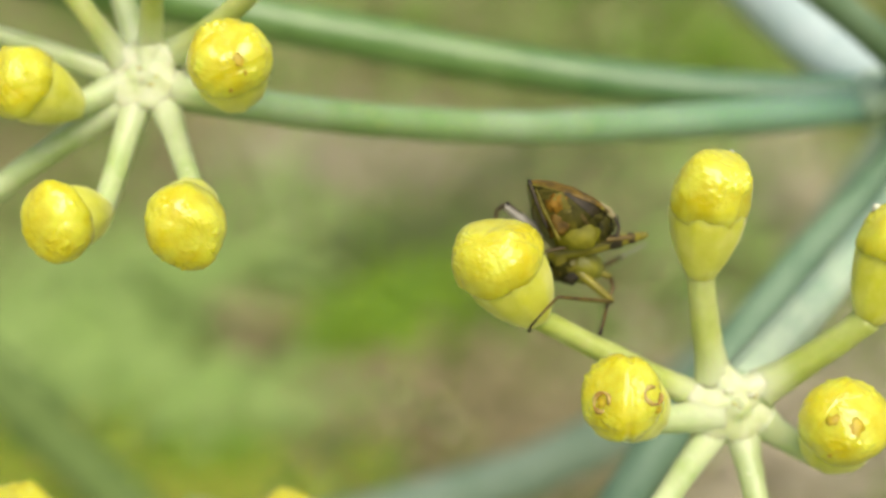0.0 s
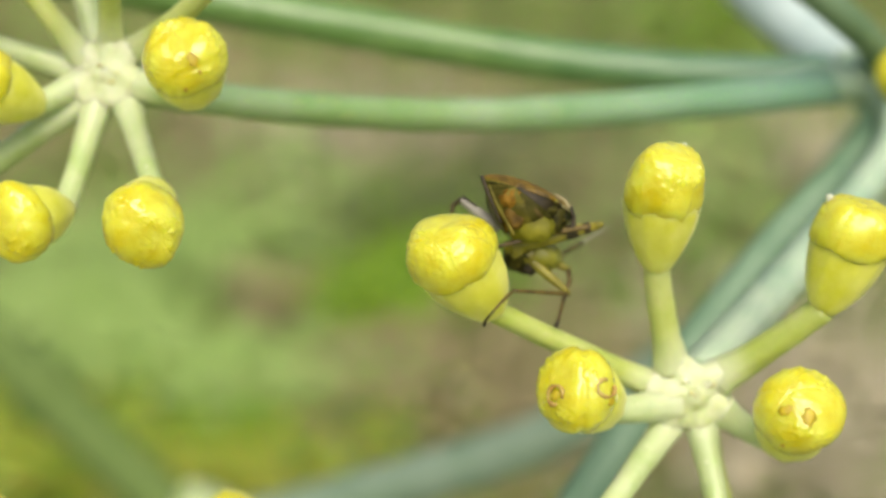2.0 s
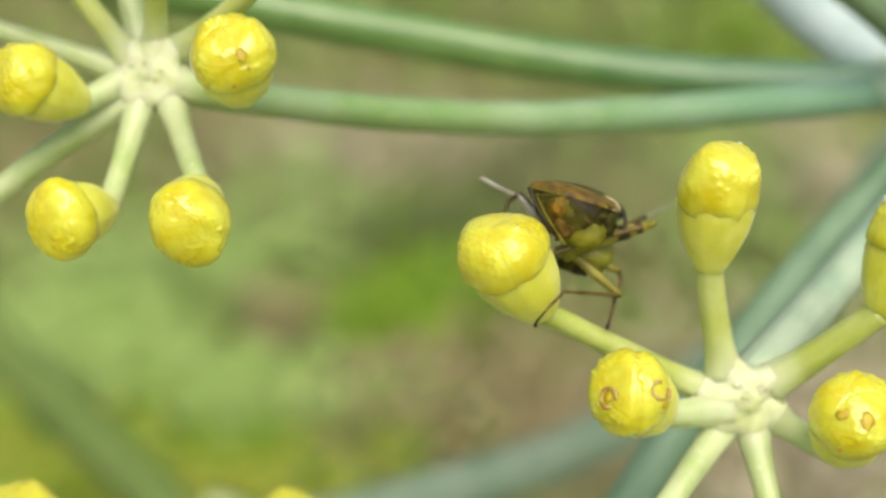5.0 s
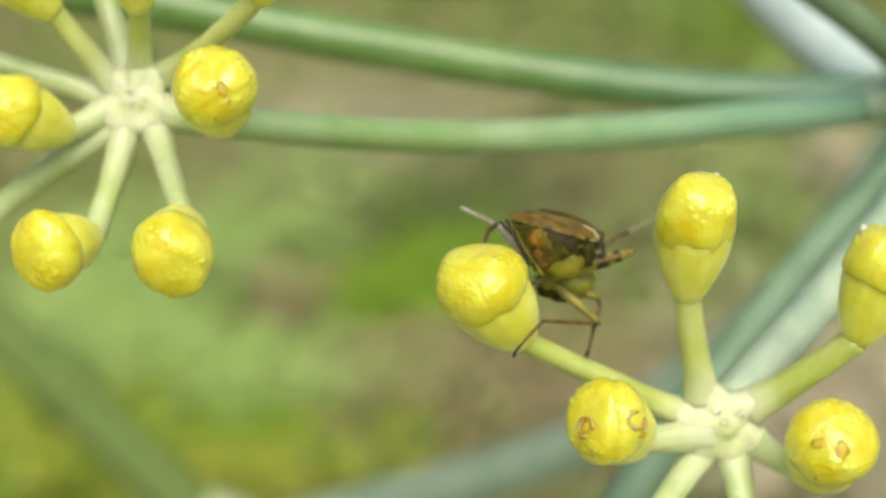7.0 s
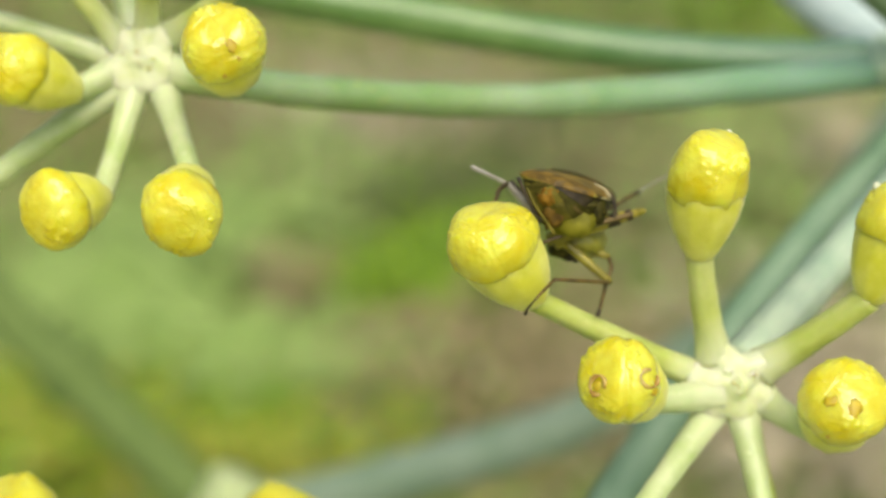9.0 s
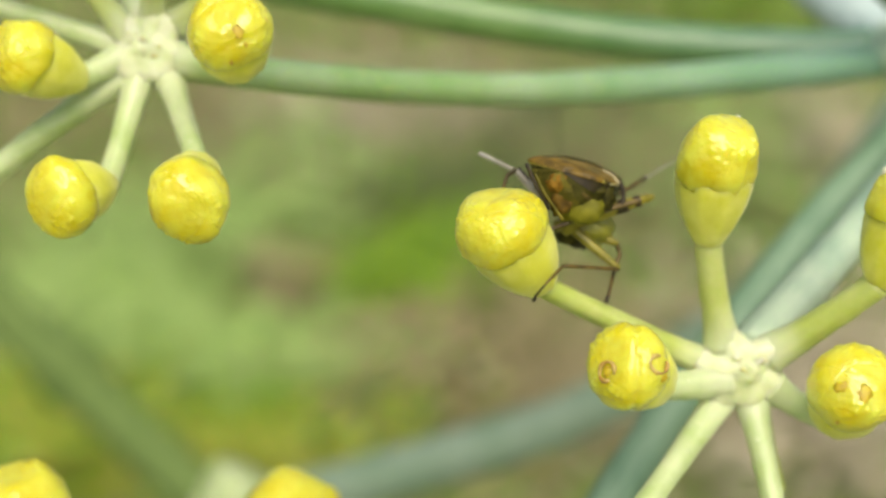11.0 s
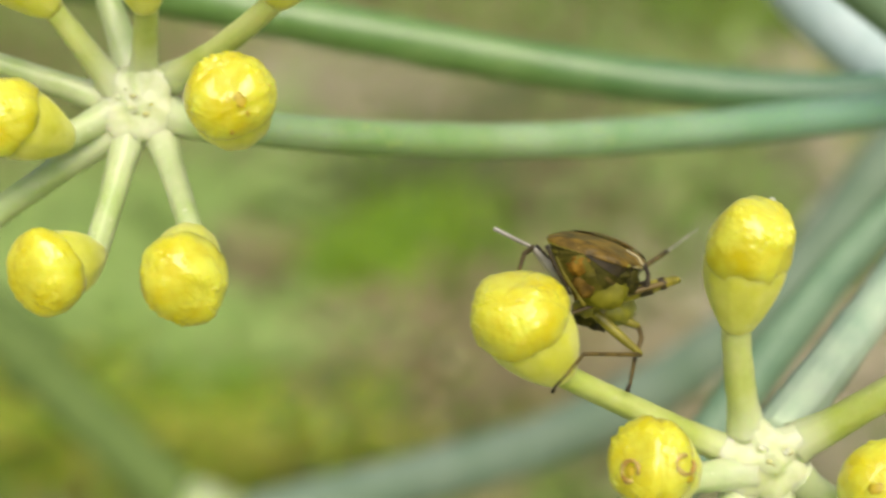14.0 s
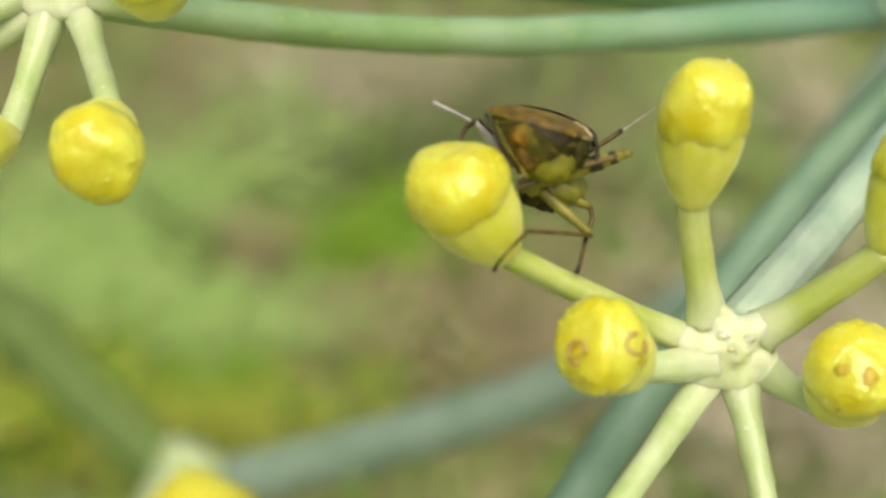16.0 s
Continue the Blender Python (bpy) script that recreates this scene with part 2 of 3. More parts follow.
def dome(phi, v, seed, height, skirt=0.42):
    """The petal dome: phi round it, v from its rim to the pole, which lies off the axis."""
    a = -skirt + v * (math.pi * 0.5 + skirt)
    off = Matrix.Rotation(0.3 * math.sin(seed * 1.7 + 0.6), 3, "X") @ Matrix.Rotation(0.3 * math.cos(seed * 2.3), 3, "Y")
    return skin(off @ Vector((math.cos(a) * math.cos(phi), math.cos(a) * math.sin(phi), math.sin(a))), seed, height)


def flower_bud(parent, origin, neck, centre, size=1.0, seed=0, spin=0.0, spots=(), label="", ovary=OVARY, tip=None, cap=None, squash=None, folds=()):
    """neck: where the stalk ends; centre: the middle of the petal dome; both in the slope's millimetres."""
    a, b = plant(*neck), plant(*centre)
    way = (b - a).normalized()
    long = (b - a).length / MM
    m = Matrix.Translation(a - origin) @ axis_turn(way, spin)
    size *= 1.005
    w = size
    rnd = random.Random(seed)
    skirt, fat = (0.62, 1.0) if cap and cap[3] > 1 else (0.42, 1.0)
    bm = lathe(bmesh.new(), [(r * fat * MM, z * MM) for r, z in ((0.26, -0.14), (0.38 * size, 0.0), (0.50 * size, long * 0.10), (0.67 * size, long * 0.28), (0.82 * size, long * 0.50), (0.90 * size, long * 0.70), (0.92 * size, long * 0.86), (0.85 * size, long), (0.6 * size, long + 0.3), (0.3 * size, long + 0.4))], 40, 0.07 * MM, 1300, seed, 10, 0.022)
    bud = part("flower_bud", bm, ovary, parent, label or "yellow-green fennel bud with rolled-in yellow petals", m)
    tall, lean = 0.88, Matrix.Identity(3)
    if cap:
        # a flat cap that faces its own way
        way = (m.to_3x3().inverted() @ (RIGHT * cap[0] - UP * cap[1] + AWAY * cap[2])).normalized()
        tall, lean, w = cap[3], Vector((0, 0, 1)).rotation_difference(way).to_matrix(), size * cap[4]
    cuts = [2 * math.pi * k / 5 + rnd.uniform(-0.25, 0.25) for k in range(5)]
    cuts.append(cuts[0] + 2 * math.pi)
    starts = [rnd.uniform(0.03, 0.08) for k in range(5)]
    lap = [rnd.uniform(0.0, 1.0) ** 2 for k in range(5)]
    bm = bmesh.new()
    nu, nv = 24, 52
    inward = m.to_3x3().inverted()
    creases = [((inward @ (RIGHT * x - UP * y + AWAY * z)).normalized(), off, deep) for x, y, z, off, deep in folds]
    if squash:
        along = (inward @ (RIGHT * squash[0] - UP * squash[1] + AWAY * squash[2])).normalized()
    grid = []
    for j in range(nv + 1):
        row = []
        for i in range(5 * nu):
            k, t = i // nu, -1 + 2 * (i % nu) / nu
            # the rim hangs lower in the middle of each petal
            mid = 0.12 + (starts[k] - 0.12) * (0.5 + 0.5 * math.cos(math.pi * t))
            v = mid + (0.985 - mid) * j / nv
            q = dome(cuts[k] + (cuts[k + 1] - cuts[k]) * (t + 1) / 2, v, seed, tall, skirt)
            # each petal overlaps its neighbour, is creased along its middle and rolls its tip inwards
            open_part = max(0.0, min(1.0, (v - 0.22) * 3.5)) * max(0.0, min(1.0, (1.02 - v) * 4))
            q = q * (1.01 + 0.024 * lap[k] * t * open_part - 0.02 * t ** 8 * (1 - 0.5 * v) - 0.02 * lap[k - 1] * open_part * math.exp(-((t - 0.4 + 0.8 * lap[k]) / 0.3) ** 2))
            q.z -= 0.06 * math.exp(-((1 - v) / 0.14) ** 2)
            hang = max(0.0, 1 - v / 0.36) ** 2
            q = Vector((q.x * (1 - 0.06 * hang), q.y * (1 - 0.06 * hang), q.z))
            q = lean @ q
            way = q.normalized()
            for c, off, deep in creases:
                q = q * (1 - deep * math.exp(-((way.dot(c) - off) / 0.10) ** 2) * (1 - 0.6 * max(0.0, way.dot(c) - off)))
            if squash:
                q = q + along * (q.dot(along) * (squash[3] - 1))
            row.append(bm.verts.new(Vector((q.x * w, q.y * w, q.z * w + long)) * MM))
        grid.append(row)
    for j in range(nv):
        for i in range(5 * nu):
            n = (i + 1) % (5 * nu)
            bm.faces.new((grid[j][i], grid[j][n], grid[j + 1][n], grid[j + 1][i]))
    bm.faces.new(grid[nv])
    bm.faces.new(list(reversed(grid[0])))
    part("petals", bm, PETAL, bud, "rolled-in glossy yellow petals")
    if tip:
        out = (m.to_3x3().inverted() @ (RIGHT * tip[0] - UP * tip[1] + AWAY * tip[2])).normalized()
        q = lean @ skin(lean.inverted() @ out, seed, tall) * w
        at = Vector((q.x, q.y, q.z + long)) * MM
        bm = tube(bmesh.new(), [at - out * 0.1 * MM, at + out * 0.04 * MM, at + out * 0.13 * MM], lambda u: (0.15 - 0.10 * u) * MM, 10, wobble=0.3, seed=seed)
        part("tip", bm, RECEPT, bud, "pale pointed tip of a petal")
    for dx, dy, dz, r, ring in spots:
        out = (m.to_3x3().inverted() @ (RIGHT * dx - UP * dy + AWAY * dz)).normalized()
        q = lean @ skin(lean.inverted() @ out, seed, tall)
        if squash:
            q = q + along * (q.dot(along) * (squash[3] - 1))
        at = Vector((q.x * w, q.y * w, q.z * w + long)) * MM
        turn = out.to_track_quat("Z", "Y").to_matrix().to_3x3()
        bm = bmesh.new()
        if ring:
            pts = []
            for s in range(15):
                al = 5.4 * s / 14
                pts.append(at + turn @ Vector((math.cos(al), math.sin(al) * 1.15, 0.06 * math.sin(al * 3))) * r * MM)
            tube(bm, pts, lambda u: 0.055 * MM * (0.6 + 0.6 * math.sin(u * 9.0) ** 2), 8, wobble=0.6, seed=seed + 3)
            part("scar", bm, SCARRED, bud, "brown dried petal scar")
        else:
            ball(bm, at, r * MM, (1.0, 1.3, 0.22), 0.5, 1.6, seed, turn, 12, 8)
            part("scar", bm, ORANGE, bud, "orange-brown blemish")
    return bud


def stalk(name, parent, origin, pts, r0, r1, material, n=18, ridges=9, label="", sides=18, seed=0, flare=0.0):
    """A stalk through four bezier places of the slope, thicker at a flared foot."""
    line = []
    for k in range(0, len(pts) - 1, 3):
        line = line[:-1] + [p - origin for p in bezier(*(plant(*p) for p in pts[k:k + 4]), n)]
    bm = tube(bmesh.new(), line, lambda u: (r0 + (r1 - r0) * u + flare * math.exp(-u * 5)) * MM, sides, ridges, 0.13 if material == STEM_BLUE else 0.045, wobble=0.07, seed=seed)
    return part(name, bm, material, parent, label)


def pedicel(parent, origin, hub, neck, bow, material=PEDICEL, r=0.25, seed=0, foot=(0, 0, 0)):
    """From its foot on the hub to a bud's neck, bowed by that many millimetres."""
    n, w = Vector(neck), Vector(bow)
    a = Vector(hub) + Vector(foot)
    return stalk("pedicel", parent, origin, [a, a + (n - a) / 3 + w, a + (n - a) * 2 / 3 + w, n], r * 1.06, r, material, 22, 7, seed=seed, flare=0.17)


def receptacle(parent, origin, hub, size, seed, arms=()):
    """The hub: a knob drawn out towards each stalk that springs from it, dented where it faces the light."""
    rnd = random.Random(seed)
    c = plant(*hub) - origin
    ways = [(RIGHT * x - UP * y + AWAY * z).normalized() for x, y, z in arms]
    bm = bmesh.new()
    for v in bmesh.ops.create_uvsphere(bm, u_segments=72, v_segments=48, radius=1.0)["verts"]:
        d = v.co.normalized()
        k = 0.67 + 0.08 * noise.noise(d * 2.3 + Vector((seed, 2, 5))) + 0.03 * noise.noise(d * 7 + Vector((seed, 7, 5)))
        k += min(0.66, sum(0.58 * math.exp(-(d.angle(w) / 0.42) ** 2) for w in ways))
        k += 0.16 * math.exp(-(d.angle(-AWAY) / 0.55) ** 2) - 0.10 * math.exp(-(d.angle(-AWAY) / 0.22) ** 2)
        v.co = c + d * k * size * MM
    ob = part("receptacle", bm, RECEPT, parent, "pale cream knobbly hub of the umbellet")
    for k in range(13):
        # stubs of undeveloped florets in the middle
        al, rr = rnd.uniform(0, 6.28), rnd.uniform(0.05, 0.55) * size
        b2 = bmesh.new()
        at = plant(hub[0] + rr * math.cos(al), hub[1] + rr * math.sin(al), hub[2] - (0.70 - 0.12 * rr) * size)
        ball(b2, at - origin, rnd.uniform(0.05, 0.11) * MM, (1, 1, 0.6), 0.4, 2, seed + k, None, 12, 8)
        part("floret_stub", b2, (STUB, RECEPT, RECEPT, OVARY, RECEPT)[k % 5], ob)
    return ob


# ---- ground and weeds behind ----
def ground():
    bm = bmesh.new()
    n = 60
    grid = []
    for j in range(n + 1):
        row = []
        for i in range(n + 1):
            x, y = [math.copysign(abs(2 * k / n - 1) ** 4 * 60 + abs(2 * k / n - 1) * 1.6, 2 * k / n - 1) for k in (i, j)]
            z = -0.012 + 0.02 * noise.noise(Vector((x * 2.1, y * 2.1, 0)))
            row.append(bm.verts.new((x, y + 0.5, z)))
        grid.append(row)
    for j in range(n):
        for i in range(n):
            bm.faces.new((grid[j][i], grid[j][i + 1], grid[j + 1][i + 1], grid[j + 1][i]))
    ob = part("ground", bm, SOIL, None)
    tagged(ob, "brown soil and dead litter between weeds", "ground", kind="structure")


def blades(name, count, material, label, tall, seed, wide=0.0022, lean=0.6):
    rnd = random.Random(seed)
    vs, fs = [], []
    for _ in range(count):
        x, y = rnd.gauss(0, 0.55), rnd.gauss(0.65, 0.55)
        if 0.7 * noise.noise(Vector((x * 5.5, y * 5.5, seed))) + 0.8 * noise.noise(Vector((x * 24, y * 20, seed + 4))) < rnd.uniform(-0.5, 0.35):
            continue
        al, be = rnd.uniform(0, 6.28), rnd.uniform(0, 6.28)
        h, ln = tall * rnd.uniform(0.4, 1.1), lean * rnd.uniform(0.3, 1.3)
        w = wide * rnd.uniform(0.6, 1.4)
        z0 = -0.015 + 0.02 * noise.noise(Vector((x * 2.1, (y - 0.5) * 2.1, 0)))
        s0 = len(vs)
        for k in range(5):
            u = k / 4
            cx, cy, cz = x + math.cos(al) * h * ln * u * u, y + math.sin(al) * h * ln * u * u, z0 + h * (u - 0.35 * ln * u * u)
            ww = w * (1 - u) ** 0.6 + 0.0002
            vs.append((cx + math.cos(be) * ww, cy + math.sin(be) * ww, cz))
            vs.append((cx - math.cos(be) * ww, cy - math.sin(be) * ww, cz))
        fs += [(s0 + 2 * k, s0 + 2 * k + 1, s0 + 2 * k + 3, s0 + 2 * k + 2) for k in range(4)]
    me = bpy.data.meshes.new(name)
    me.from_pydata(vs, [], fs)
    me.materials.append(material)
    tagged(new(name, me), label, name.split("_")[-1], kind="stuff")


def carpet(name, x, y, sx, sy, count, material, seed, label, size=0.007):
    """A loose carpet of small leaves on short stalks, dense in its middle."""
    rnd = random.Random(seed)
    vs, fs = [], []
    for _ in range(count):
        cx, cy = rnd.gauss(x, sx), rnd.gauss(y, sy)
        z0 = -0.012 + 0.02 * noise.noise(Vector((cx * 2.1, (cy - 0.5) * 2.1, 0))) + rnd.uniform(0.008, 0.045)
        al, rise = rnd.uniform(0, 6.28), rnd.uniform(-0.2, 0.6)
        ln = size * rnd.uniform(0.6, 1.3)
        d, c = Vector((math.cos(al), math.sin(al), rise)), Vector((-math.sin(al), math.cos(al), 0))
        s0 = len(vs)
        for u, w in ((0.0, 0.05), (0.25, 0.26), (0.6, 0.30), (0.9, 0.12)):
            mid = Vector((cx, cy, z0)) + d * ln * u - Vector((0, 0, 0.35 * ln * u * u))
            vs += [mid - c * w * ln + Vector((0, 0, 0.1 * w * ln)), mid, mid + c * w * ln + Vector((0, 0, 0.1 * w * ln))]
        fs += [(s0 + 3 * k + e, s0 + 3 * k + e + 1, s0 + 3 * k + e + 4, s0 + 3 * k + e + 3) for k in range(3) for e in (0, 1)]
    me = bpy.data.meshes.new(name)
    me.from_pydata(vs, [], fs)
    me.materials.append(material)
    tagged(new(name, me), label, "weeds" if name == "weeds" else "litter", kind="stuff")


ground()
blades("green_grass", 42000, GRASS, "short green grass and weeds over the soil", 0.04, 3, 0.0026)
blades("dry_grass", 11000, STRAW, "dry straw-coloured grass lying on the soil", 0.045, 8, 0.0016, 1.4)
# patches of small weeds: centre, spread, how much, paint, label
for k, (x, y, sx, sy, count, paint, lab) in enumerate((
    (-0.195, 0.395, 0.03, 0.014, 26, LEAF_OLIVE, "yellowish olive leafy weed on the soil"),
    (-0.09, 0.372, 0.04, 0.01, 20, LEAF_OLIVE, "yellowish olive leafy weed on the soil"),
    (-0.165, 0.462, 0.022, 0.016, 22, LEAF, "pale green broad-leaved weed on the soil"),
    (-0.088, 0.429, 0.03, 0.011, 25, LEAF, "pale green broad-leaved weed on the soil"),
    (-0.2, 0.483, 0.03, 0.022, 27, LEAF, "pale green broad-leaved weed on the soil"),
    (-0.012, 0.503, 0.02, 0.016, 16, LEAF_LIME, "lime green leafy weed on the soil"),
    (-0.035, 0.476, 0.02, 0.012, 13, LEAF_LIME, "lime green leafy weed on the soil"),
    (-0.09, 0.38, 0.038, 0.012, 20, LEAF_LIME, "lime green leafy weed on the soil"),
    (-0.19, 0.393, 0.03, 0.016, 20, LEAF_LIME, "lime green leafy weed on the soil"),
    (-0.105, 0.608, 0.03, 0.03, 9, LEAF, "pale green broad-leaved weed on the soil"),
    (0.12, 0.588, 0.045, 0.05, 18, LEAF, "pale green broad-leaved weed on the soil"),
    (0.06, 0.608, 0.03, 0.04, 15, LEAF_DEEP, "dark green creeping weed on the soil"),
    (0.18, 0.748, 0.03, 0.04, 12, LEAF_LIME, "lime green leafy weed on the soil"),
    (-0.15, 0.533, 0.045, 0.022, 25, LEAF, "pale green broad-leaved weed on the soil"),
    (-0.085, 0.482, 0.012, 0.01, 7, LITTER, "dead tan leaf litter on the soil"),
    (-0.142, 0.653, 0.02, 0.045, 13, LITTER, "dead tan leaf litter on the soil"),
    (-0.25, 0.668, 0.03, 0.05, 6, LITTER, "dead tan leaf litter on the soil"),
    (-0.035, 0.425, 0.022, 0.018, 14, LITTER, "dead tan leaf litter on the soil"),
    (0.013, 0.458, 0.02, 0.015, 3, LITTER, "dead tan leaf litter on the soil"),
    (0.055, 0.413, 0.04, 0.022, 18, LITTER, "dead tan leaf litter on the soil"),
    (0.085, 0.57, 0.03, 0.035, 14, LITTER, "dead tan leaf litter on the soil"),
    (0.14, 0.398, 0.04, 0.03, 30, HAY, "pale dry leaf litter on the soil"),
    (0.193, 0.593, 0.012, 0.04, 12, HAY, "pale dry leaf litter on the soil"),
    (-0.062, 0.643, 0.045, 0.025, 16, HAY, "pale dry leaf litter on the soil"),
    (-0.05, 0.738, 0.05, 0.05, 7, LITTER, "dead tan leaf litter on the soil"),
    (-0.045, 0.383, 0.012, 0.01, 8, LEAF_DEEP, "dark green creeping weed on the soil"),
    (-0.02, 0.548, 0.03, 0.012, 10, LEAF_DEEP, "dark green creeping weed on the soil"),
    (0, 0.788, 0.25, 0.25, 27, LEAF, "small green leafy weed among dry grass"),
)):
    carpet("leaf_litter" if paint in (LITTER, HAY) else "weeds", x, y, sx * 1.0, sy * 1.05, count * 44, paint, 100 + k, lab)

# ---- the fennel umbel in focus ----
HUB = (16.6, -5.9, 49.2)
umbel_at = plant(*HUB)
umbel = thing("fennel_umbel", umbel_at, "fennel flower head with yellow buds on green stalks", "flower", "fennel flower heads")
LH, RH = (-8.25, -4.82, 35.75), (7.74, 4.02, 34.35)


def foot_tone(m, base, hubs, colour, r0, r1, most):
    """Stalks change their colour towards the hub that they spring from."""
    t = m.node_tree
    b = t.nodes["Principled BSDF"]
    co = t.nodes.new("ShaderNodeTexCoord")
    near = None
    for hub in hubs:
        d = t.nodes.new("ShaderNodeVectorMath")
        d.operation = "DISTANCE"
        t.links.new(co.outputs["Object"], d.inputs[0])
        d.inputs[1].default_value = plant(*hub) - base
        if near is None:
            near = d.outputs["Value"]
        else:
            least = t.nodes.new("ShaderNodeMath")
            least.operation = "MINIMUM"
            t.links.new(near, least.inputs[0])
            t.links.new(d.outputs["Value"], least.inputs[1])
            near = least.outputs[0]
    mr = t.nodes.new("ShaderNodeMapRange")
    mr.inputs["From Min"].default_value, mr.inputs["From Max"].default_value = r0 * MM, r1 * MM
    mr.inputs["To Min"].default_value, mr.inputs["To Max"].default_value = most, 0.0
    t.links.new(near, mr.inputs["Value"])
    mix = t.nodes.new("ShaderNodeMix")
    mix.data_type = "RGBA"
    t.links.new(mr.outputs[0], mix.inputs["Factor"])
    t.links.new(b.inputs["Base Color"].links[0].from_socket, mix.inputs["A"])
    mix.inputs["B"].default_value = (*colour, 1)
    t.links.new(mix.outputs["Result"], b.inputs["Base Color"])


for paint in (PEDICEL, PEDICEL_PALE):
    foot_tone(paint, umbel_at, (LH, RH), (0.62, 0.685, 0.42), 0.9, 2.1, 0.95)
foot_tone(STEM, umbel_at, (HUB,), (0.20, 0.375, 0.28), 1.0, 18.0, 0.9)
foot_tone(STEM_DEEP, umbel_at, (HUB,), (0.13, 0.285, 0.18), 1.0, 14.0, 0.9)
stalk("peduncle", umbel, umbel_at, [(-70, 466, 32), (-60, 300, 34), (-30, 79, 30), (-14, 45, 32), (-8, 30, 35), (-0.5, 17, 38.8), (4.84, 9.58, 41.5), (7.0, 6.7, 43), (10.58, 2.82, 45), (13.33, 0.06, 46.5), (15.9, -2.3, 47.6), (18.6, -4.2, 48.4), (16.8, -5.7, 49.2)], 0.8, 0.66, STEM_TEAL, 40, 12, "dark green main stalk of the flower head", 24, 1)
stalk("ray", umbel, umbel_at, [(16.6, -5.5, 49.4), (5.0, -3.95, 43.6), (0.48, -3.6, 42.92), (-7.9, -4.45, 36.1)], 0.68, 0.46, STEM, 40, 12, "smooth green ray with a waxy bloom", 24, 2)
stalk("ray", umbel, umbel_at, [(16.5, -6.0, 49.3), (6.4, -5.35, 49.5), (-6.5, -9.15, 49.5), (-15.7, -10.14, 47.4)], 0.74, 0.86, STEM_DEEP, 40, 12, "smooth green ray with a waxy bloom", 24, 3)
stalk("ray", umbel, umbel_at, [(16.6, -5.9, 49.2), (18.9, -4.4, 47.2), (16.3, -2.5, 43.9), (14.1, -0.75, 41.7), (12.4, 0.6, 39.8), (10.1, 2.3, 37.2), (8.1, 3.75, 35.1)], 0.55, 0.58, STEM_BLUE, 40, 12, "pale waxy blue-green ray", 24, 4)
stalk("ray", umbel, umbel_at, [(16.6, -5.95, 49.3), (14.7, -8.3, 51.5), (13.2, -10.8, 54), (10.4, -15.8, 58)], 1.0, 1.35, STEM_ICE, 24, 12, "pale waxy whitish-blue ray", 24, 5)
stalk("ray", umbel, umbel_at, [(16.6, -5.9, 49.2), (19.0, -6.0, 47.8), (15.5, -7.4, 45.5), (7.0, -12.5, 42.0)], 0.62, 0.5, STEM_DARK, 32, 12, "dark green ray", 24, 6)
bm = bmesh.new()
ball(bm, plant(16.6, -5.85, 49.2) - umbel_at, 1.25 * MM, (1, 1, 0.9), 0.15, 2, 5, None, 28, 18)
part("umbel_hub", bm, STEM_BLUE, umbel, "pale swollen joint where the rays meet")

# neck, dome centre, size, bow of the stalk, its thickness, paint and foot on the hub, spots, stretch, creases
LEFT_BUDS = (
    ((-5.55, -4.0, 34.3), (-5.40, -4.72, 32.7), 1.08, (0, 0.12, 0.1), 0.33, PEDICEL_PALE, (0.75, 0.30, 0), ((0.26, -0.12, -1.0, 0.13, False), (0.75, -0.28, -0.6, 0.06, False), (0.45, 0.25, -0.9, 0.05, False), (0.12, 0.7, -0.7, 0.06, False)), (0.3, 1, 0, 0.97), ((1, 0.25, 0.1, 0.02, 0.035), (0.5, 1, 0, 0.42, 0.03))),
    ((-6.52, -1.5, 33.6), (-6.42, -0.62, 32.0), 0.97, (0, 0, 0), 0.30, PEDICEL_PALE, (0.55, 0.85, 0), (), (0.45, 1, 0, 1.14), ((0.35, -1, 0, 0.02, 0.025),)),
    ((-9.0, -1.0, 34.0), (-9.66, -0.72, 32.5), 0.93, (0, 0, 0.1), 0.31, PEDICEL_PALE, (-0.30, 0.85, 0), (), (0.15, 1, 0, 1.12), ((0.05, 1, 0, 0.06, 0.025),)),
    ((-9.95, -3.85, 34.9), (-10.95, -4.3, 33.6), 1.0, (0, -0.05, 0), 0.33, PEDICEL_PALE, (-0.50, 0.20, 0), (), None, ((0.3, 1, 0, 0.3, 0.03),)),
    ((-10.16, -7.12, 34.5), (-11.5, -8.45, 33.4), 0.97, (0, 0, 0), 0.29, PEDICEL, (-0.55, -0.30, 0), (), None, ()),
    ((-7.6, -7.07, 33.7), (-7.73, -8.75, 32.7), 0.98, (0, 0, 0), 0.29, PEDICEL, (0.10, -0.65, 0), (), None, ()),
    ((-4.33, -7.11, 32.9), (-3.6, -8.55, 32.0), 1.0, (0.05, 0.15, 0), 0.27, PEDICEL, (0.75, -0.60, 0), (), None, ()),
    ((-10.3, -10.6, 37.0), (-10.6, -12.3, 36.5), 0.95, (0, 0, 0), 0.30, PEDICEL_PALE, (-0.30, -0.75, 0.5), (), None, ()),
    ((-14.0, -6.5, 35.6), (-15.5, -7.1, 34.6), 0.95, (0, 0, 0), 0.28, PEDICEL_PALE, (-0.90, -0.05, 0.3), (), None, ()),
    ((-14.1, -0.15, 35.2), (-15.6, 0.8, 34.5), 0.95, (0, -0.1, 0), 0.32, PEDICEL_PALE, (-0.70, 0.70, 0.1), (), None, ()),
)
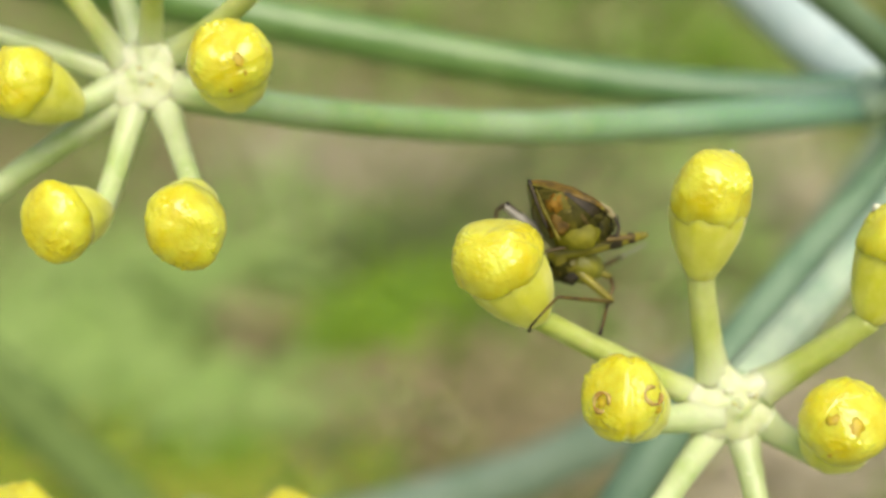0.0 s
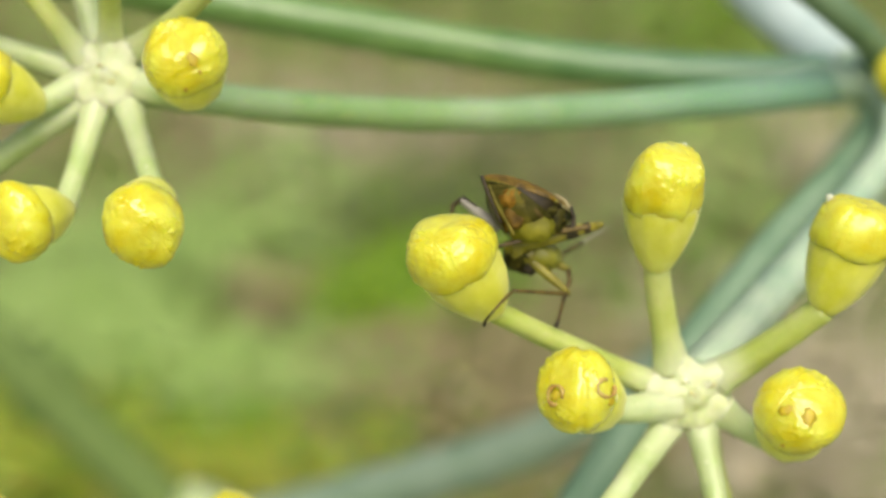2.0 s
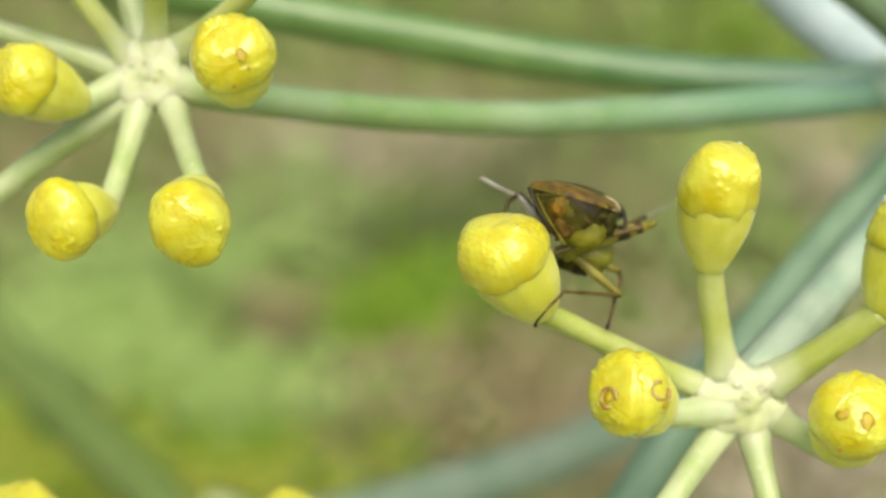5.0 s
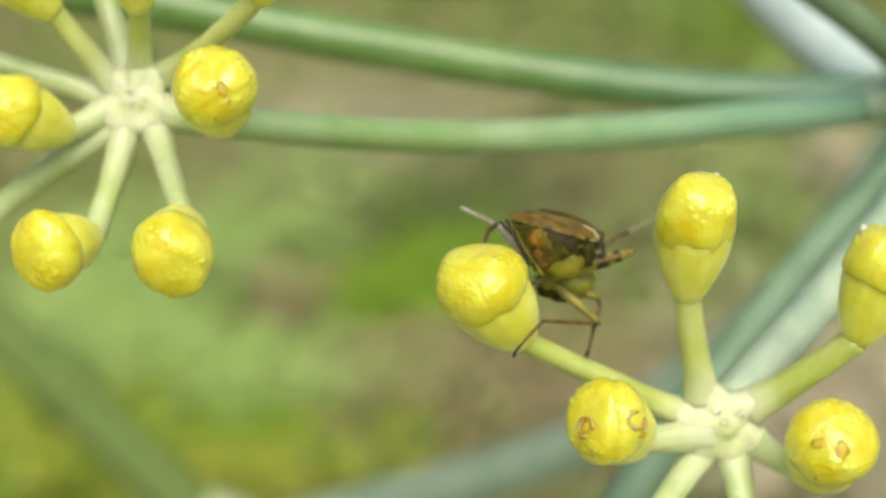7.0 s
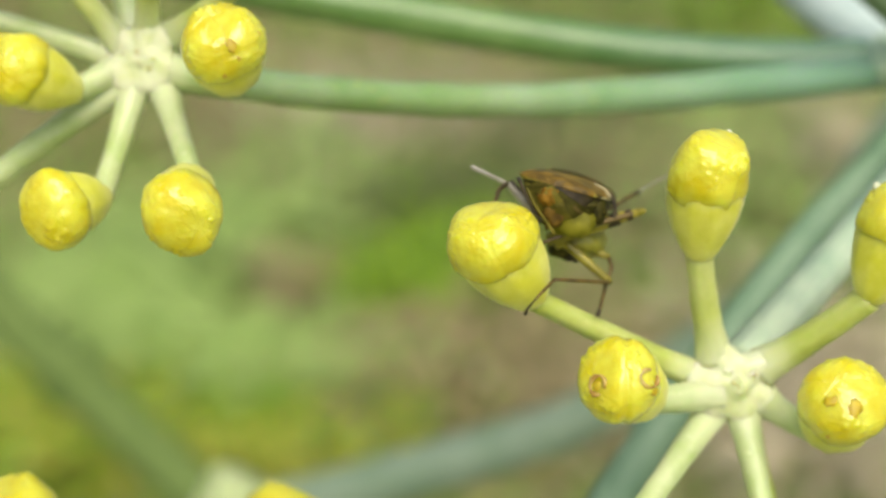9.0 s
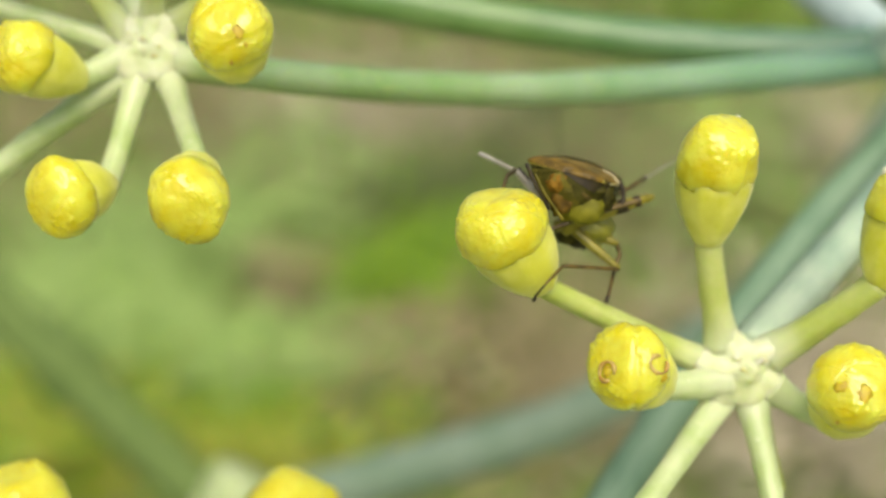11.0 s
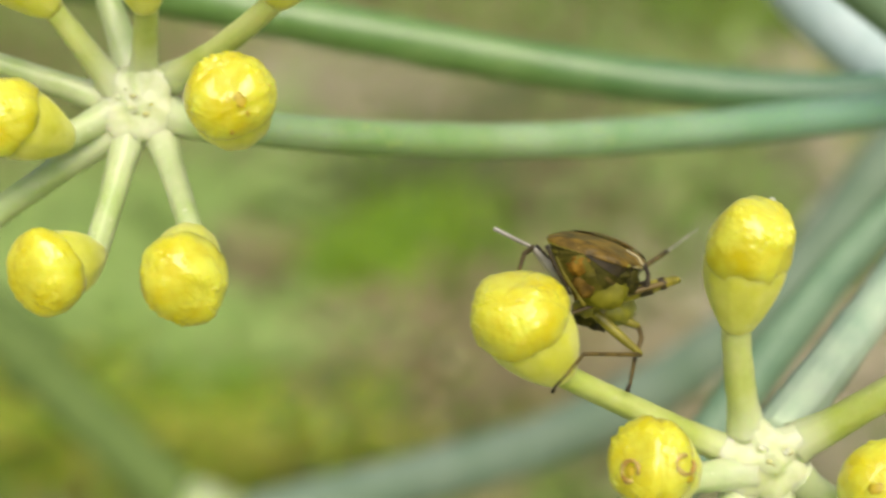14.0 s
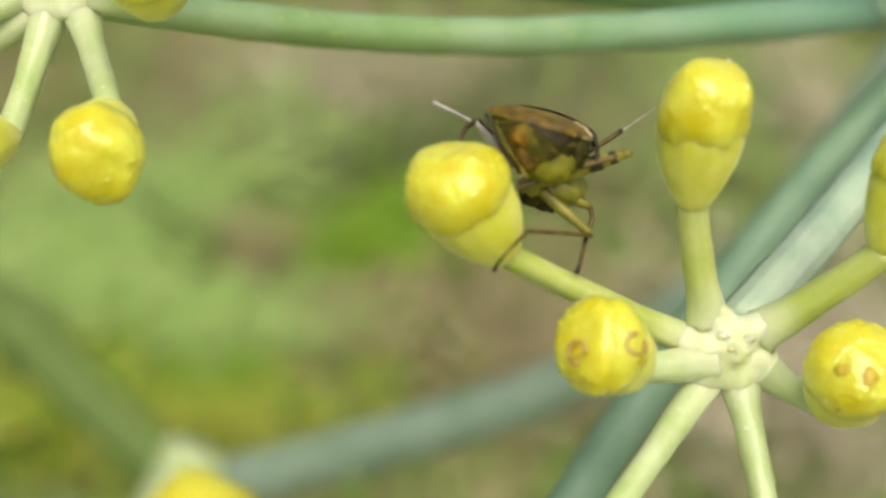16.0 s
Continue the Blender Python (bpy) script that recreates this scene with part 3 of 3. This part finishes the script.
RIGHT_BUDS = (
    ((6.62, 0.62, 33.1), (6.66, -1.28, 32.1), 1.05, (-0.05, 0, 0), 0.345, PEDICEL, (-0.52, -0.60, 0), (), None, ()),
    ((2.36, 1.72, 32.6), (1.36, 0.24, 31.8), 1.16, (0, 0.03, 0), 0.285, PEDICEL, (-0.60, 0.12, 0.3), (), None, ()),
    ((5.40, 4.40, 33.3), (4.48, 3.72, 31.9), 1.05, (0, 0.05, 0), 0.36, PEDICEL_PALE, (-0.55, 0.35, -0.2), ((-0.66, -0.24, -0.9, 0.21, True), (0.52, -0.2, -0.9, 0.22, True), (-0.66, -0.24, -0.9, 0.10, False), (0.62, 0.1, -0.8, 0.12, False)), (0.1, 1, 0, 1.04), ((1, 0.05, 0, 0.06, 0.06), (0.2, 1, 0, 0.5, 0.03))),
    ((10.0, 5.5, 34.0), (10.12, 4.42, 32.4), 1.08, (0, 0.10, 0.2), 0.33, PEDICEL_PALE, (0.75, 0.55, 0), ((0.0, -0.26, -1.0, 0.17, False), (-0.44, -0.36, -1.0, 0.12, False), (0.75, -0.35, -0.6, 0.08, False), (-0.5, 0.6, -0.6, 0.06, False)), (1, 0.3, 0, 1.03), ()),
    ((10.87, 1.76, 32.8), (11.5, -0.1, 32.3), 1.05, (0, 0.1, 0), 0.36, PEDICEL, (0.75, -0.30, 0), (), None, ()),
    ((4.48, 7.6, 31.8), (3.5, 7.85, 30.4), 0.95, (0.05, 0, 0), 0.31, PEDICEL_PALE, (-0.50, 0.85, 0.2), (), None, ()),
    ((8.40, 8.07, 33.0), (8.4, 9.6, 32.0), 0.95, (0, 0, 0), 0.30, PEDICEL_PALE, (0.25, 0.95, 0), (), None, ()),
)
TIPS = {40: (0.5, -1.0, 0.1), 44: (-0.45, -1.0, 0.1)}
CAPS = {40: (0.25, -0.9, -0.55, 1.16, 0.94), 41: (-0.15, -1.0, -0.5, 0.77, 1.0)}
for hub, rows, first, size in ((LH, LEFT_BUDS, 10, 0.88), (RH, RIGHT_BUDS, 40, 1.0)):
    receptacle(umbel, umbel_at, hub, size, first // 10, [Vector(row[6]) + 0.9 * (Vector(row[0]) - Vector(hub) - Vector(row[6])).normalized() for row in rows])
    for k, (neck, centre, size, bow, thick, paint, foot, spots, stretch, folds) in enumerate(rows):
        pedicel(umbel, umbel_at, hub, neck, bow, paint, thick, first + k, foot)
        flower_bud(umbel, umbel_at, neck, centre, size, first + k, 0.4 * k, spots, tip=TIPS.get(first + k), cap=CAPS.get(first + k), squash=stretch, folds=folds)
pedicel(umbel, umbel_at, RH, (9.0, 7.7, 35.6), (0, 0, 0.2), PEDICEL, 0.2, 77, (0.5, 0.8, 0.5))

# a blurred bud of a further umbellet beside the hub
pedicel(umbel, umbel_at, HUB, (18.2, -4.8, 47.4), (0, 0, 0), PEDICEL, 0.24, 78)
flower_bud(umbel, umbel_at, (18.2, -4.8, 47.4), (17.6, -5.6, 46.4), 1.0, 90)

# ---- the nearer umbellet whose buds rise at the foot of the picture ----
low_at = plant(-6.2, 10.5, 27.5)
low = thing("fennel_umbel", low_at, "second fennel umbellet with yellow buds, close below", "flower", "fennel flower heads")
receptacle(low, low_at, (-6.2, 10.5, 27.5), 1.0, 5, [(2.3, -3.5, -2.0), (-2.0, -3.0, -0.7)])
stalk("peduncle", low, low_at, [(-6.2, 10.7, 27.8), (-4, 20, 30), (-3, 40, 30), (-2, 70, 20), (-1, 100, 12), (0, 300, 15), (0, 480, 15)], 0.5, 0.9, STEM, 30, 12, "smooth green stalk")
for k, (neck, centre) in enumerate((((-3.7, 7.2, 25.2), (-2.89, 5.66, 24.5)), ((-8.1, 7.45, 26.8), (-8.75, 5.78, 26.25)))):
    pedicel(low, low_at, (-6.2, 10.5, 27.5), neck, (0, 0, 0), PEDICEL, 0.24, 80 + k)
    flower_bud(low, low_at, neck, centre, 1.0, 60 + k)

# ---- stems further back, out of focus ----
far_at = plant(-16, 22, 97)
far = thing("fennel_plant", far_at, "grey-green fennel stem far behind, slanting", "plant", "fennel stems behind")
stalk("stem", far, far_at, [(-60, 412, 112), (-52, 200, 118), (-34, 45, 100), (-19.5, 24.4, 97), (-13, 22.0, 96), (-2, 19.3, 94.5), (5.82, 15.9, 91), (11.5, 13.1, 88.5), (16.1, 9.8, 86), (20.07, 5.65, 84), (23, 2.5, 82.5), (26, -3, 81), (30, -9, 80)], 2.1, 1.6, STEM_GREY, 40, 12, "", 20, 8)
stalk("shoot", far, far_at, [(-24, 36, 90), (-18.0, 25.0, 83), (-16.2, 20.8, 82), (-14.5, 17.0, 82)], 2.6, 1.9, PEDICEL_PALE, 16, 9, "pale green swelling shoot", 20, 9)
strip_at = plant(-80, 14, 200)
strip = thing("fennel_plant", strip_at, "dark green fennel stem far behind, upright", "plant", "fennel stems behind")
stalk("stem", strip, strip_at, [(-140, -45, 215), (-80, 14, 200), (-39, 42, 190), (10, 90, 175), (60, 138, 160), (85, 250, 160), (92, 374, 165)], 3.8, 4.2, STEM_SHADE, 30, 12, "", 18, 10)

bm = bmesh.new()
ball(bm, plant(-62, 26, 196) - strip_at, 5.2 * MM, (1, 1, 1.1), 0.1, 2, 3)
part("node", bm, STEM_SHADE, strip, "swollen joint of the stem")

# a pale dry leaf sheath behind the main stalk
sheath_at = plant(29.4, -2.8, 92)
sheath = thing("dry_leaf_sheath", sheath_at, "pale dry papery leaf sheath on a fennel stalk", "leaf")
bm = bmesh.new()
line = [p - sheath_at for p in bezier(plant(24.5, 2.6, 92), plant(25.4, 1.2, 91.6), plant(27.4, -1.2, 92), plant(29.4, -2.8, 92), 16)]
tube(bm, line, lambda u: (0.15 + 1.1 * math.sin(pi * min(1, 0.1 + u * 0.85)) ** 0.8) * MM, 14, 3, 0.25, seed=4, wobble=0.2)
part("blade", bm, SHEATH, sheath)
line = [p - sheath_at for p in bezier(plant(29.4, -2.8, 92), plant(32, -5, 93), plant(40, 10, 92), plant(44, 60, 70), 30)]
line += [p - sheath_at for p in bezier(plant(44, 60, 70), plant(48, 110, 48), plant(48, 300, 50), plant(48, 472, 50), 20)][1:]
part("stalk", tube(bmesh.new(), line, lambda u: (0.5 + 0.5 * u) * MM, 14, 7, 0.03), STEM_GREY, sheath)

# ---- the bug ----
YAW, ROLL = radians(17), radians(18)


def turned(x, y, z):
    c, s = math.cos(ROLL), math.sin(ROLL)
    return (RIGHT * (x * c - y * s) - UP * (x * s + y * c) + AWAY * z).normalized()


b_right = turned(math.cos(YAW), 0, -math.sin(YAW))
b_fwd = turned(math.sin(YAW), 0, math.cos(YAW))
b_up = turned(0, -1, 0)
bug_m = Matrix((b_right, b_fwd, b_up)).transposed().to_4x4()
bug_m.translation = plant(3.42, -1.10, 33.9)
bug_inv = bug_m.inverted()
bug = thing("plant_bug", None, "small brown and green plant bug clinging to a fennel bud", "insect", m=bug_m)


def bl(x, y, z):
    """A place of the slope in the bug's own space."""
    return bug_inv @ plant(x, y, z)


LONG, HALF = 3.75, 1.12


def body_half(u):
    """Half the body's width from the blunt tail (u=0) to the neck."""
    end = math.sqrt(max(0.0, 1 - (max(0.0, 0.09 - u) / 0.09) ** 2))
    return end * HALF * (0.74 + 0.26 * math.sin(pi / 2 * u / 0.4) if u < 0.4 else 1 - 0.42 * ((u - 0.4) / 0.6) ** 2)


def shell(low_a, high_a, u0, u1, grow, dorsal=0.20, ventral=1.12, nu=26, na=18, seed=0):
    """A patch of the body's skin between two angles round it, from tail to head: flat back, keeled belly."""
    bm = bmesh.new()
    grid = []
    for j in range(nu + 1):
        u = u0 + (u1 - u0) * j / nu
        h = body_half(u) * grow
        row = []
        for i in range(na + 1):
            a = low_a + (high_a - low_a) * i / na
            c, s = math.cos(a), math.sin(a)
            z = h * (dorsal * s if s > 0 else -ventral * (1 - abs(c) ** (2.6 if c < 0 else 4.5)) * (0.80 + 0.25 * u))
            q = Vector((h * c, (u - 0.5) * LONG, z))
            q *= 1 + 0.03 * noise.noise(q * 3.0 + Vector((seed, 3, 1)))
            row.append(bm.verts.new(q * MM))
        grid.append(row)
    for j in range(nu):
        for i in range(na):
            bm.faces.new((grid[j][i], grid[j][i + 1], grid[j + 1][i + 1], grid[j + 1][i]))
    return bm


part("abdomen", shell(0, 2 * pi, 0.0, 0.95, 0.97, na=44), OLIVE, bug, "olive brown abdomen")
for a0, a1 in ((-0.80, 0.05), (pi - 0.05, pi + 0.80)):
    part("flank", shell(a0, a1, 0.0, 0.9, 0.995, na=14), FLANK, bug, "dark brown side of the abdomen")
for a0, a1 in ((-0.06, pi / 2 + 0.06), (pi / 2 - 0.06, pi + 0.06)):
    part("wing_case", shell(a0, a1, 0.0, 0.66, 1.06, 0.28), DORSAL, bug, "brown leathery wing case")
part("tail_cap", shell(-2.4, -0.75, 0.0, 0.022, 1.0, na=24, nu=8), OLIVE, bug, "yellow-green end of the abdomen")
part("scutellum", shell(pi / 2 - 0.7, pi / 2 + 0.7, 0.5, 0.72, 1.09, 0.31, na=12), RUST, bug, "rust-brown triangular shield")
part("pronotum", shell(-0.30, pi + 0.30, 0.66, 0.95, 1.08, 0.33), DORSAL, bug, "brown collar plate")
for a0, lab in ((-0.62, "dark"), (-0.30, "tan")):
    part("side_seam", shell(a0, a0 + 0.09, 0.04, 0.62, 1.015, na=3), LEG_TAN if lab == "tan" else LEG_DARK, bug, "tan seam along the flank")
for a0 in (pi + 0.40, pi + 0.66):
    part("side_stripe", shell(a0, a0 + 0.10, 0.0, 0.5, 1.012, na=3), OLIVE, bug, "olive stripe down the flank")
part("tail_edge", shell(pi + 0.06, pi + 0.22, 0.0, 0.5, 1.03, na=3), LEG_TAN, bug, "pale yellow edge of the abdomen")
part("pale_margin", shell(-0.08, 0.12, 0.16, 0.44, 1.085, 0.30, na=4), CREAM, bug, "cream rim of the wing case")
part("dark_margin", shell(-0.42, -0.14, 0.0, 0.5, 1.035, na=5), LEG_BLACK, bug, "black rim of the abdomen")
for k in range(8):
    for side in (-1, 1):
        u = 0.12 + 0.075 * k
        bm = bmesh.new()
        ball(bm, Vector((side * body_half(u) * 1.04, (u - 0.5) * LONG, 0.02)) * MM, 0.085 * MM, (0.5, 1.2, 0.5), 0.2, 2, k, None, 10, 8)
        part("edge_spot", bm, (LEG_TAN, LEG_BLACK)[k % 2], bug)
def tail_piece(name, at, r, squash, material, label, seed, bumps=0.3):
    """A rounded plate on the end of the abdomen, which faces out of the bud."""
    bm = bmesh.new()
    ball(bm, bl(*at), r * MM, squash, bumps, 2.4, seed, None, 22, 14)
    part(name, bm, material, bug, label)


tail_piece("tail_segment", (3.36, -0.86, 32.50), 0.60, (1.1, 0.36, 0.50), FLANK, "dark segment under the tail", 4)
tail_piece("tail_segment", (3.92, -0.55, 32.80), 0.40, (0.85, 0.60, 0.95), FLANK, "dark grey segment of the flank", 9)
tail_piece("belly_end", (3.32, -0.36, 32.60), 0.60, (1.10, 0.50, 0.80), BELLY_LIGHT, "yellow-green swollen end of the belly", 5, 0.2)
tail_piece("tail_plate", (2.78, -1.00, 32.22), 0.25, (1.05, 0.50, 0.95), RUST, "rust-orange plate at the end of the abdomen", 3, 0.6)
tail_piece("tail_plate", (2.84, -0.56, 32.36), 0.30, (1.0, 0.5, 1.1), RUST_DARK, "brown plate at the end of the abdomen", 6, 0.6)
bm = bmesh.new()
ball(bm, Vector((0, 1.78, -0.25)) * MM, 0.5 * MM, (1.0, 0.85, 0.8), 0.08, 2, 4)
head = part("head", bm, DORSAL, bug, "dark brown head")
for side in (-1, 1):
    bm = bmesh.new()
    ball(bm, Vector((side * 0.5, 1.78, -0.12)) * MM, 0.2 * MM, (0.8, 1, 1))
    part("eye", bm, EYE, head, "glossy dark compound eye")
bm = tube(bmesh.new(), [Vector(p) * MM for p in ((0, 1.9, -0.5), (0, 1.4, -1.0), (0, 0.6, -1.35), (0, -0.1, -1.4))], lambda u: (0.1 - 0.06 * u) * MM, 8)
part("beak", bm, LEG_DARK, head, "long piercing beak")


def limb(parent, pts, r0, r1, material, name, label="", n=8, sides=10, swell=0.0):
    line = []
    for a, b in zip(pts, pts[1:]):
        line += [a + (b - a) * (k / n) for k in range(n)]
    line.append(pts[-1])
    bm = tube(bmesh.new(), line, lambda u: (r0 + (r1 - r0) * u + swell * math.sin(pi * u)) * MM, sides)
    return part(name, bm, material, parent, label)


def bands(leg, a, b, rows, material):
    for u0, u1, r in rows:
        limb(leg, [a + (b - a) * u0, a + (b - a) * u1], r, r, material, "band", "black band", 4)


# the edge of the wing case down the tail: black rim, pale stripe beside it
limb(bug, [bl(2.03, -1.50, 32.05), bl(2.24, -0.99, 32.05), bl(2.57, -0.33, 32.15)], 0.05, 0.04, LEG_BLACK, "rim", "black rim of the abdomen", 8)
limb(bug, [bl(2.24, -1.25, 32.05), bl(2.44, -0.78, 32.02), bl(2.90, -0.05, 32.15)], 0.025, 0.045, OLIVE, "side_stripe", "tan stripe down the flank", 8)
limb(bug, [bl(4.41, -0.92, 33.0), bl(4.50, -0.62, 32.95), bl(4.45, -0.34, 32.9)], 0.05, 0.05, LEG_BLACK, "rim", "black rim of the abdomen", 8)
limb(bug, [bl(3.98, -1.22, 33.0), bl(4.24, -1.06, 32.95), bl(4.36, -0.86, 32.9)], 0.03, 0.05, CREAM, "pale_margin", "cream rim of the wing case", 8)
# the near hind leg: thick banded thigh, shin folded back onto the bud
a, b, c = bl(2.75, 0.22, 33.3), bl(5.10, -0.45, 33.1), bl(2.50, 0.24, 32.55)
leg = limb(bug, [a, b], 0.16, 0.11, LEG_TAN, "hind_leg", "yellow-green thigh with black bands", 10, 12, 0.07)
bands(leg, a, b, ((0.62, 0.79, 0.19), (0.86, 0.93, 0.155)), LEG_BLACK)
shin = limb(leg, [b, bl(3.8, -0.16, 32.75), c], 0.075, 0.05, LEG_DARK, "shin", "brown bristly shin")
limb(leg, [c, bl(2.40, 0.30, 32.5), bl(2.25, 0.34, 32.5)], 0.05, 0.035, LEG_BLACK, "foot")
limb(leg, [b, bl(5.25, -0.50, 33.0)], 0.12, 0.07, LEG_TAN, "knee")
# the near middle leg: shin runs level to the foot of the bud
a, b, c = bl(3.2, 0.30, 33.4), bl(4.38, 1.36, 33.3), bl(2.88, 1.17, 32.2)
middle_leg = leg = limb(bug, [a, b], 0.12, 0.075, LEG_TAN, "middle_leg", "yellow-green thigh", 10, 10, 0.03)
limb(leg, [b, c], 0.06, 0.05, LEG_DARK, "shin", "brown shin")
limb(leg, [c, bl(2.52, 1.46, 31.65), bl(2.40, 1.58, 31.6)], 0.042, 0.03, LEG_DARK, "foot")
limb(leg, [bl(2.40, 1.58, 31.6), bl(2.17, 1.86, 31.7), bl(2.12, 2.0, 31.8)], 0.022, 0.045, LEG_BLACK, "claw")
# the near front leg: stands on the bud's stalk
a, b, c = bl(3.5, 0.35, 33.8), bl(4.40, 0.74, 33.8), bl(4.28, 1.42, 33.5)
front_leg = leg = limb(bug, [a, b], 0.12, 0.08, LEG_TAN, "front_leg", "yellow-green thigh", 10, 10, 0.03)
limb(leg, [b, bl(4.44, 1.0, 33.6), c, bl(4.06, 2.02, 32.9)], 0.065, 0.045, LEG_DARK, "shin", "brown shin")
limb(leg, [bl(4.06, 2.02, 32.9), bl(3.99, 2.16, 32.8)], 0.05, 0.06, LEG_BLACK, "foot")
# underside plates between the legs
bm = bmesh.new()
ball(bm, bl(3.22, 0.38, 33.9), 0.44 * MM, (1.0, 1.5, 0.9), 0.35, 3, 6)
part("breast", bm, FLANK, bug, "black and yellow breast plates")
tail_piece("breast", (3.72, 0.30, 34.0), 0.62, (1.0, 1.1, 0.75), BELLY, "yellow-green underside of the thorax", 11, 0.2)
for at, r in (((3.10, 0.22, 33.35), 0.20), ((3.42, 0.36, 33.5), 0.19), ((3.72, 0.42, 33.7), 0.17)):
    tail_piece("coxa", at, r, (1.0, 1.0, 1.2), LEG_TAN, "yellowish hip joint of a leg", 12, 0.3)
tail_piece("breast_plate", (3.36, 0.62, 33.75), 0.30, (1.1, 0.8, 0.8), LEG_BLACK, "black plate between the hips", 13)
# the far hind leg with its pale shin over the bud
a, b, c = bl(2.62, -0.30, 33.4), bl(1.80, -1.28, 33.5), bl(1.42, -0.80, 32.9)
leg = limb(bug, [a, b], 0.13, 0.10, SILVER, "hind_leg", "pale silvery thigh edged with black", 10, 10, 0.03)
limb(leg, [a + (bl(2.68, -0.33, 33.4) - a), bl(1.86, -1.34, 33.4)], 0.045, 0.04, LEG_BLACK, "stripe")
limb(leg, [b, bl(1.55, -1.15, 33.2), c], 0.07, 0.05, LEG_DARK, "shin", "dark brown shin")
far_leg, hip = leg, a
# the far feeler, which the bug lifts over the bud
far_base = bl(2.45, -0.75, 33.9)
feeler = limb(bug, [Vector((0, 0, 0)), bl(1.75, -1.24, 33.8) - far_base, bl(0.84, -1.74, 33.6) - far_base], 0.05, 0.055, SILVER, "antenna", "pale translucent feeler")
feeler.matrix_basis = Matrix.Translation(far_base)
near_base = bl(4.45, -0.40, 34.9)
feeler2 = limb(bug, [Vector((0, 0, 0)), bl(5.35, -0.80, 35.5) - near_base], 0.06, 0.065, LEG_DARK, "antenna", "dark feeler with a pale thin tip")
feeler2.matrix_basis = Matrix.Translation(near_base)
limb(feeler2, [bl(5.35, -0.80, 35.5) - near_base, bl(6.3, -1.22, 36.3) - near_base], 0.028, 0.014, SILVER, "tip", "pale thin tip")


def about(base, deg):
    """A swing round the line of sight, at a joint of the bug."""
    way = (bug_inv.to_3x3() @ AWAY).normalized()
    return Matrix.Translation(base) @ Matrix.Rotation(radians(deg), 4, way)


def tilted(pitch, roll=0.0, dx=0.0, dy=0.0):
    m = bug_m @ Matrix.Rotation(radians(pitch), 4, "X") @ Matrix.Rotation(radians(roll), 4, "Y")
    m.translation = bug_m.translation + (RIGHT * dx - UP * dy) * MM
    return m


def motions():
    """The bug lowers its tail and lifts a feeler, then sits still."""
    sits = tilted(4.5, 0, 0, -0.02)
    poses = [(0.0, tilted(-8, 2, 0, 0.09)), (1.5, tilted(-8, 2, 0, 0.07)), (2.0, tilted(-6, 1, 0, 0.03)), (2.4, tilted(-5, 1)), (2.7, tilted(-2)), (3.5, tilted(1)), (6.3, sits), (11.3, sits), (16.0, sits)]
    walk(bug, poses)
    for planted in (middle_leg, front_leg):
        # these feet stay where they stand while the body tips
        walk(planted, [(t, m.inverted() @ tilted(1)) for t, m in poses])
    down, lifted = about(hip, -15) @ Matrix.Translation(-hip), about(hip, 0) @ Matrix.Translation(-hip)
    walk(far_leg, [(0.0, down), (2.4, down), (2.7, lifted), (16.0, lifted)])
    walk(feeler, [(0.0, about(far_base, -75)), (2.5, about(far_base, -75)), (2.7, about(far_base, 6)), (3.0, about(far_base, 4)), (3.5, about(far_base, 0)), (16.0, about(far_base, 0))])
    drop = bug_inv.to_3x3() @ (RIGHT * -0.25 - UP * 0.75) * MM
    low = about(near_base + drop, -8)
    walk(feeler2, [(0.0, low), (2.4, low), (3.2, about(near_base + drop * 0.6, 0)), (4.2, about(near_base + drop * 0.4, 4)), (6.3, about(near_base, 2)), (9.0, about(near_base, 0)), (16.0, about(near_base, -4))])


motions()
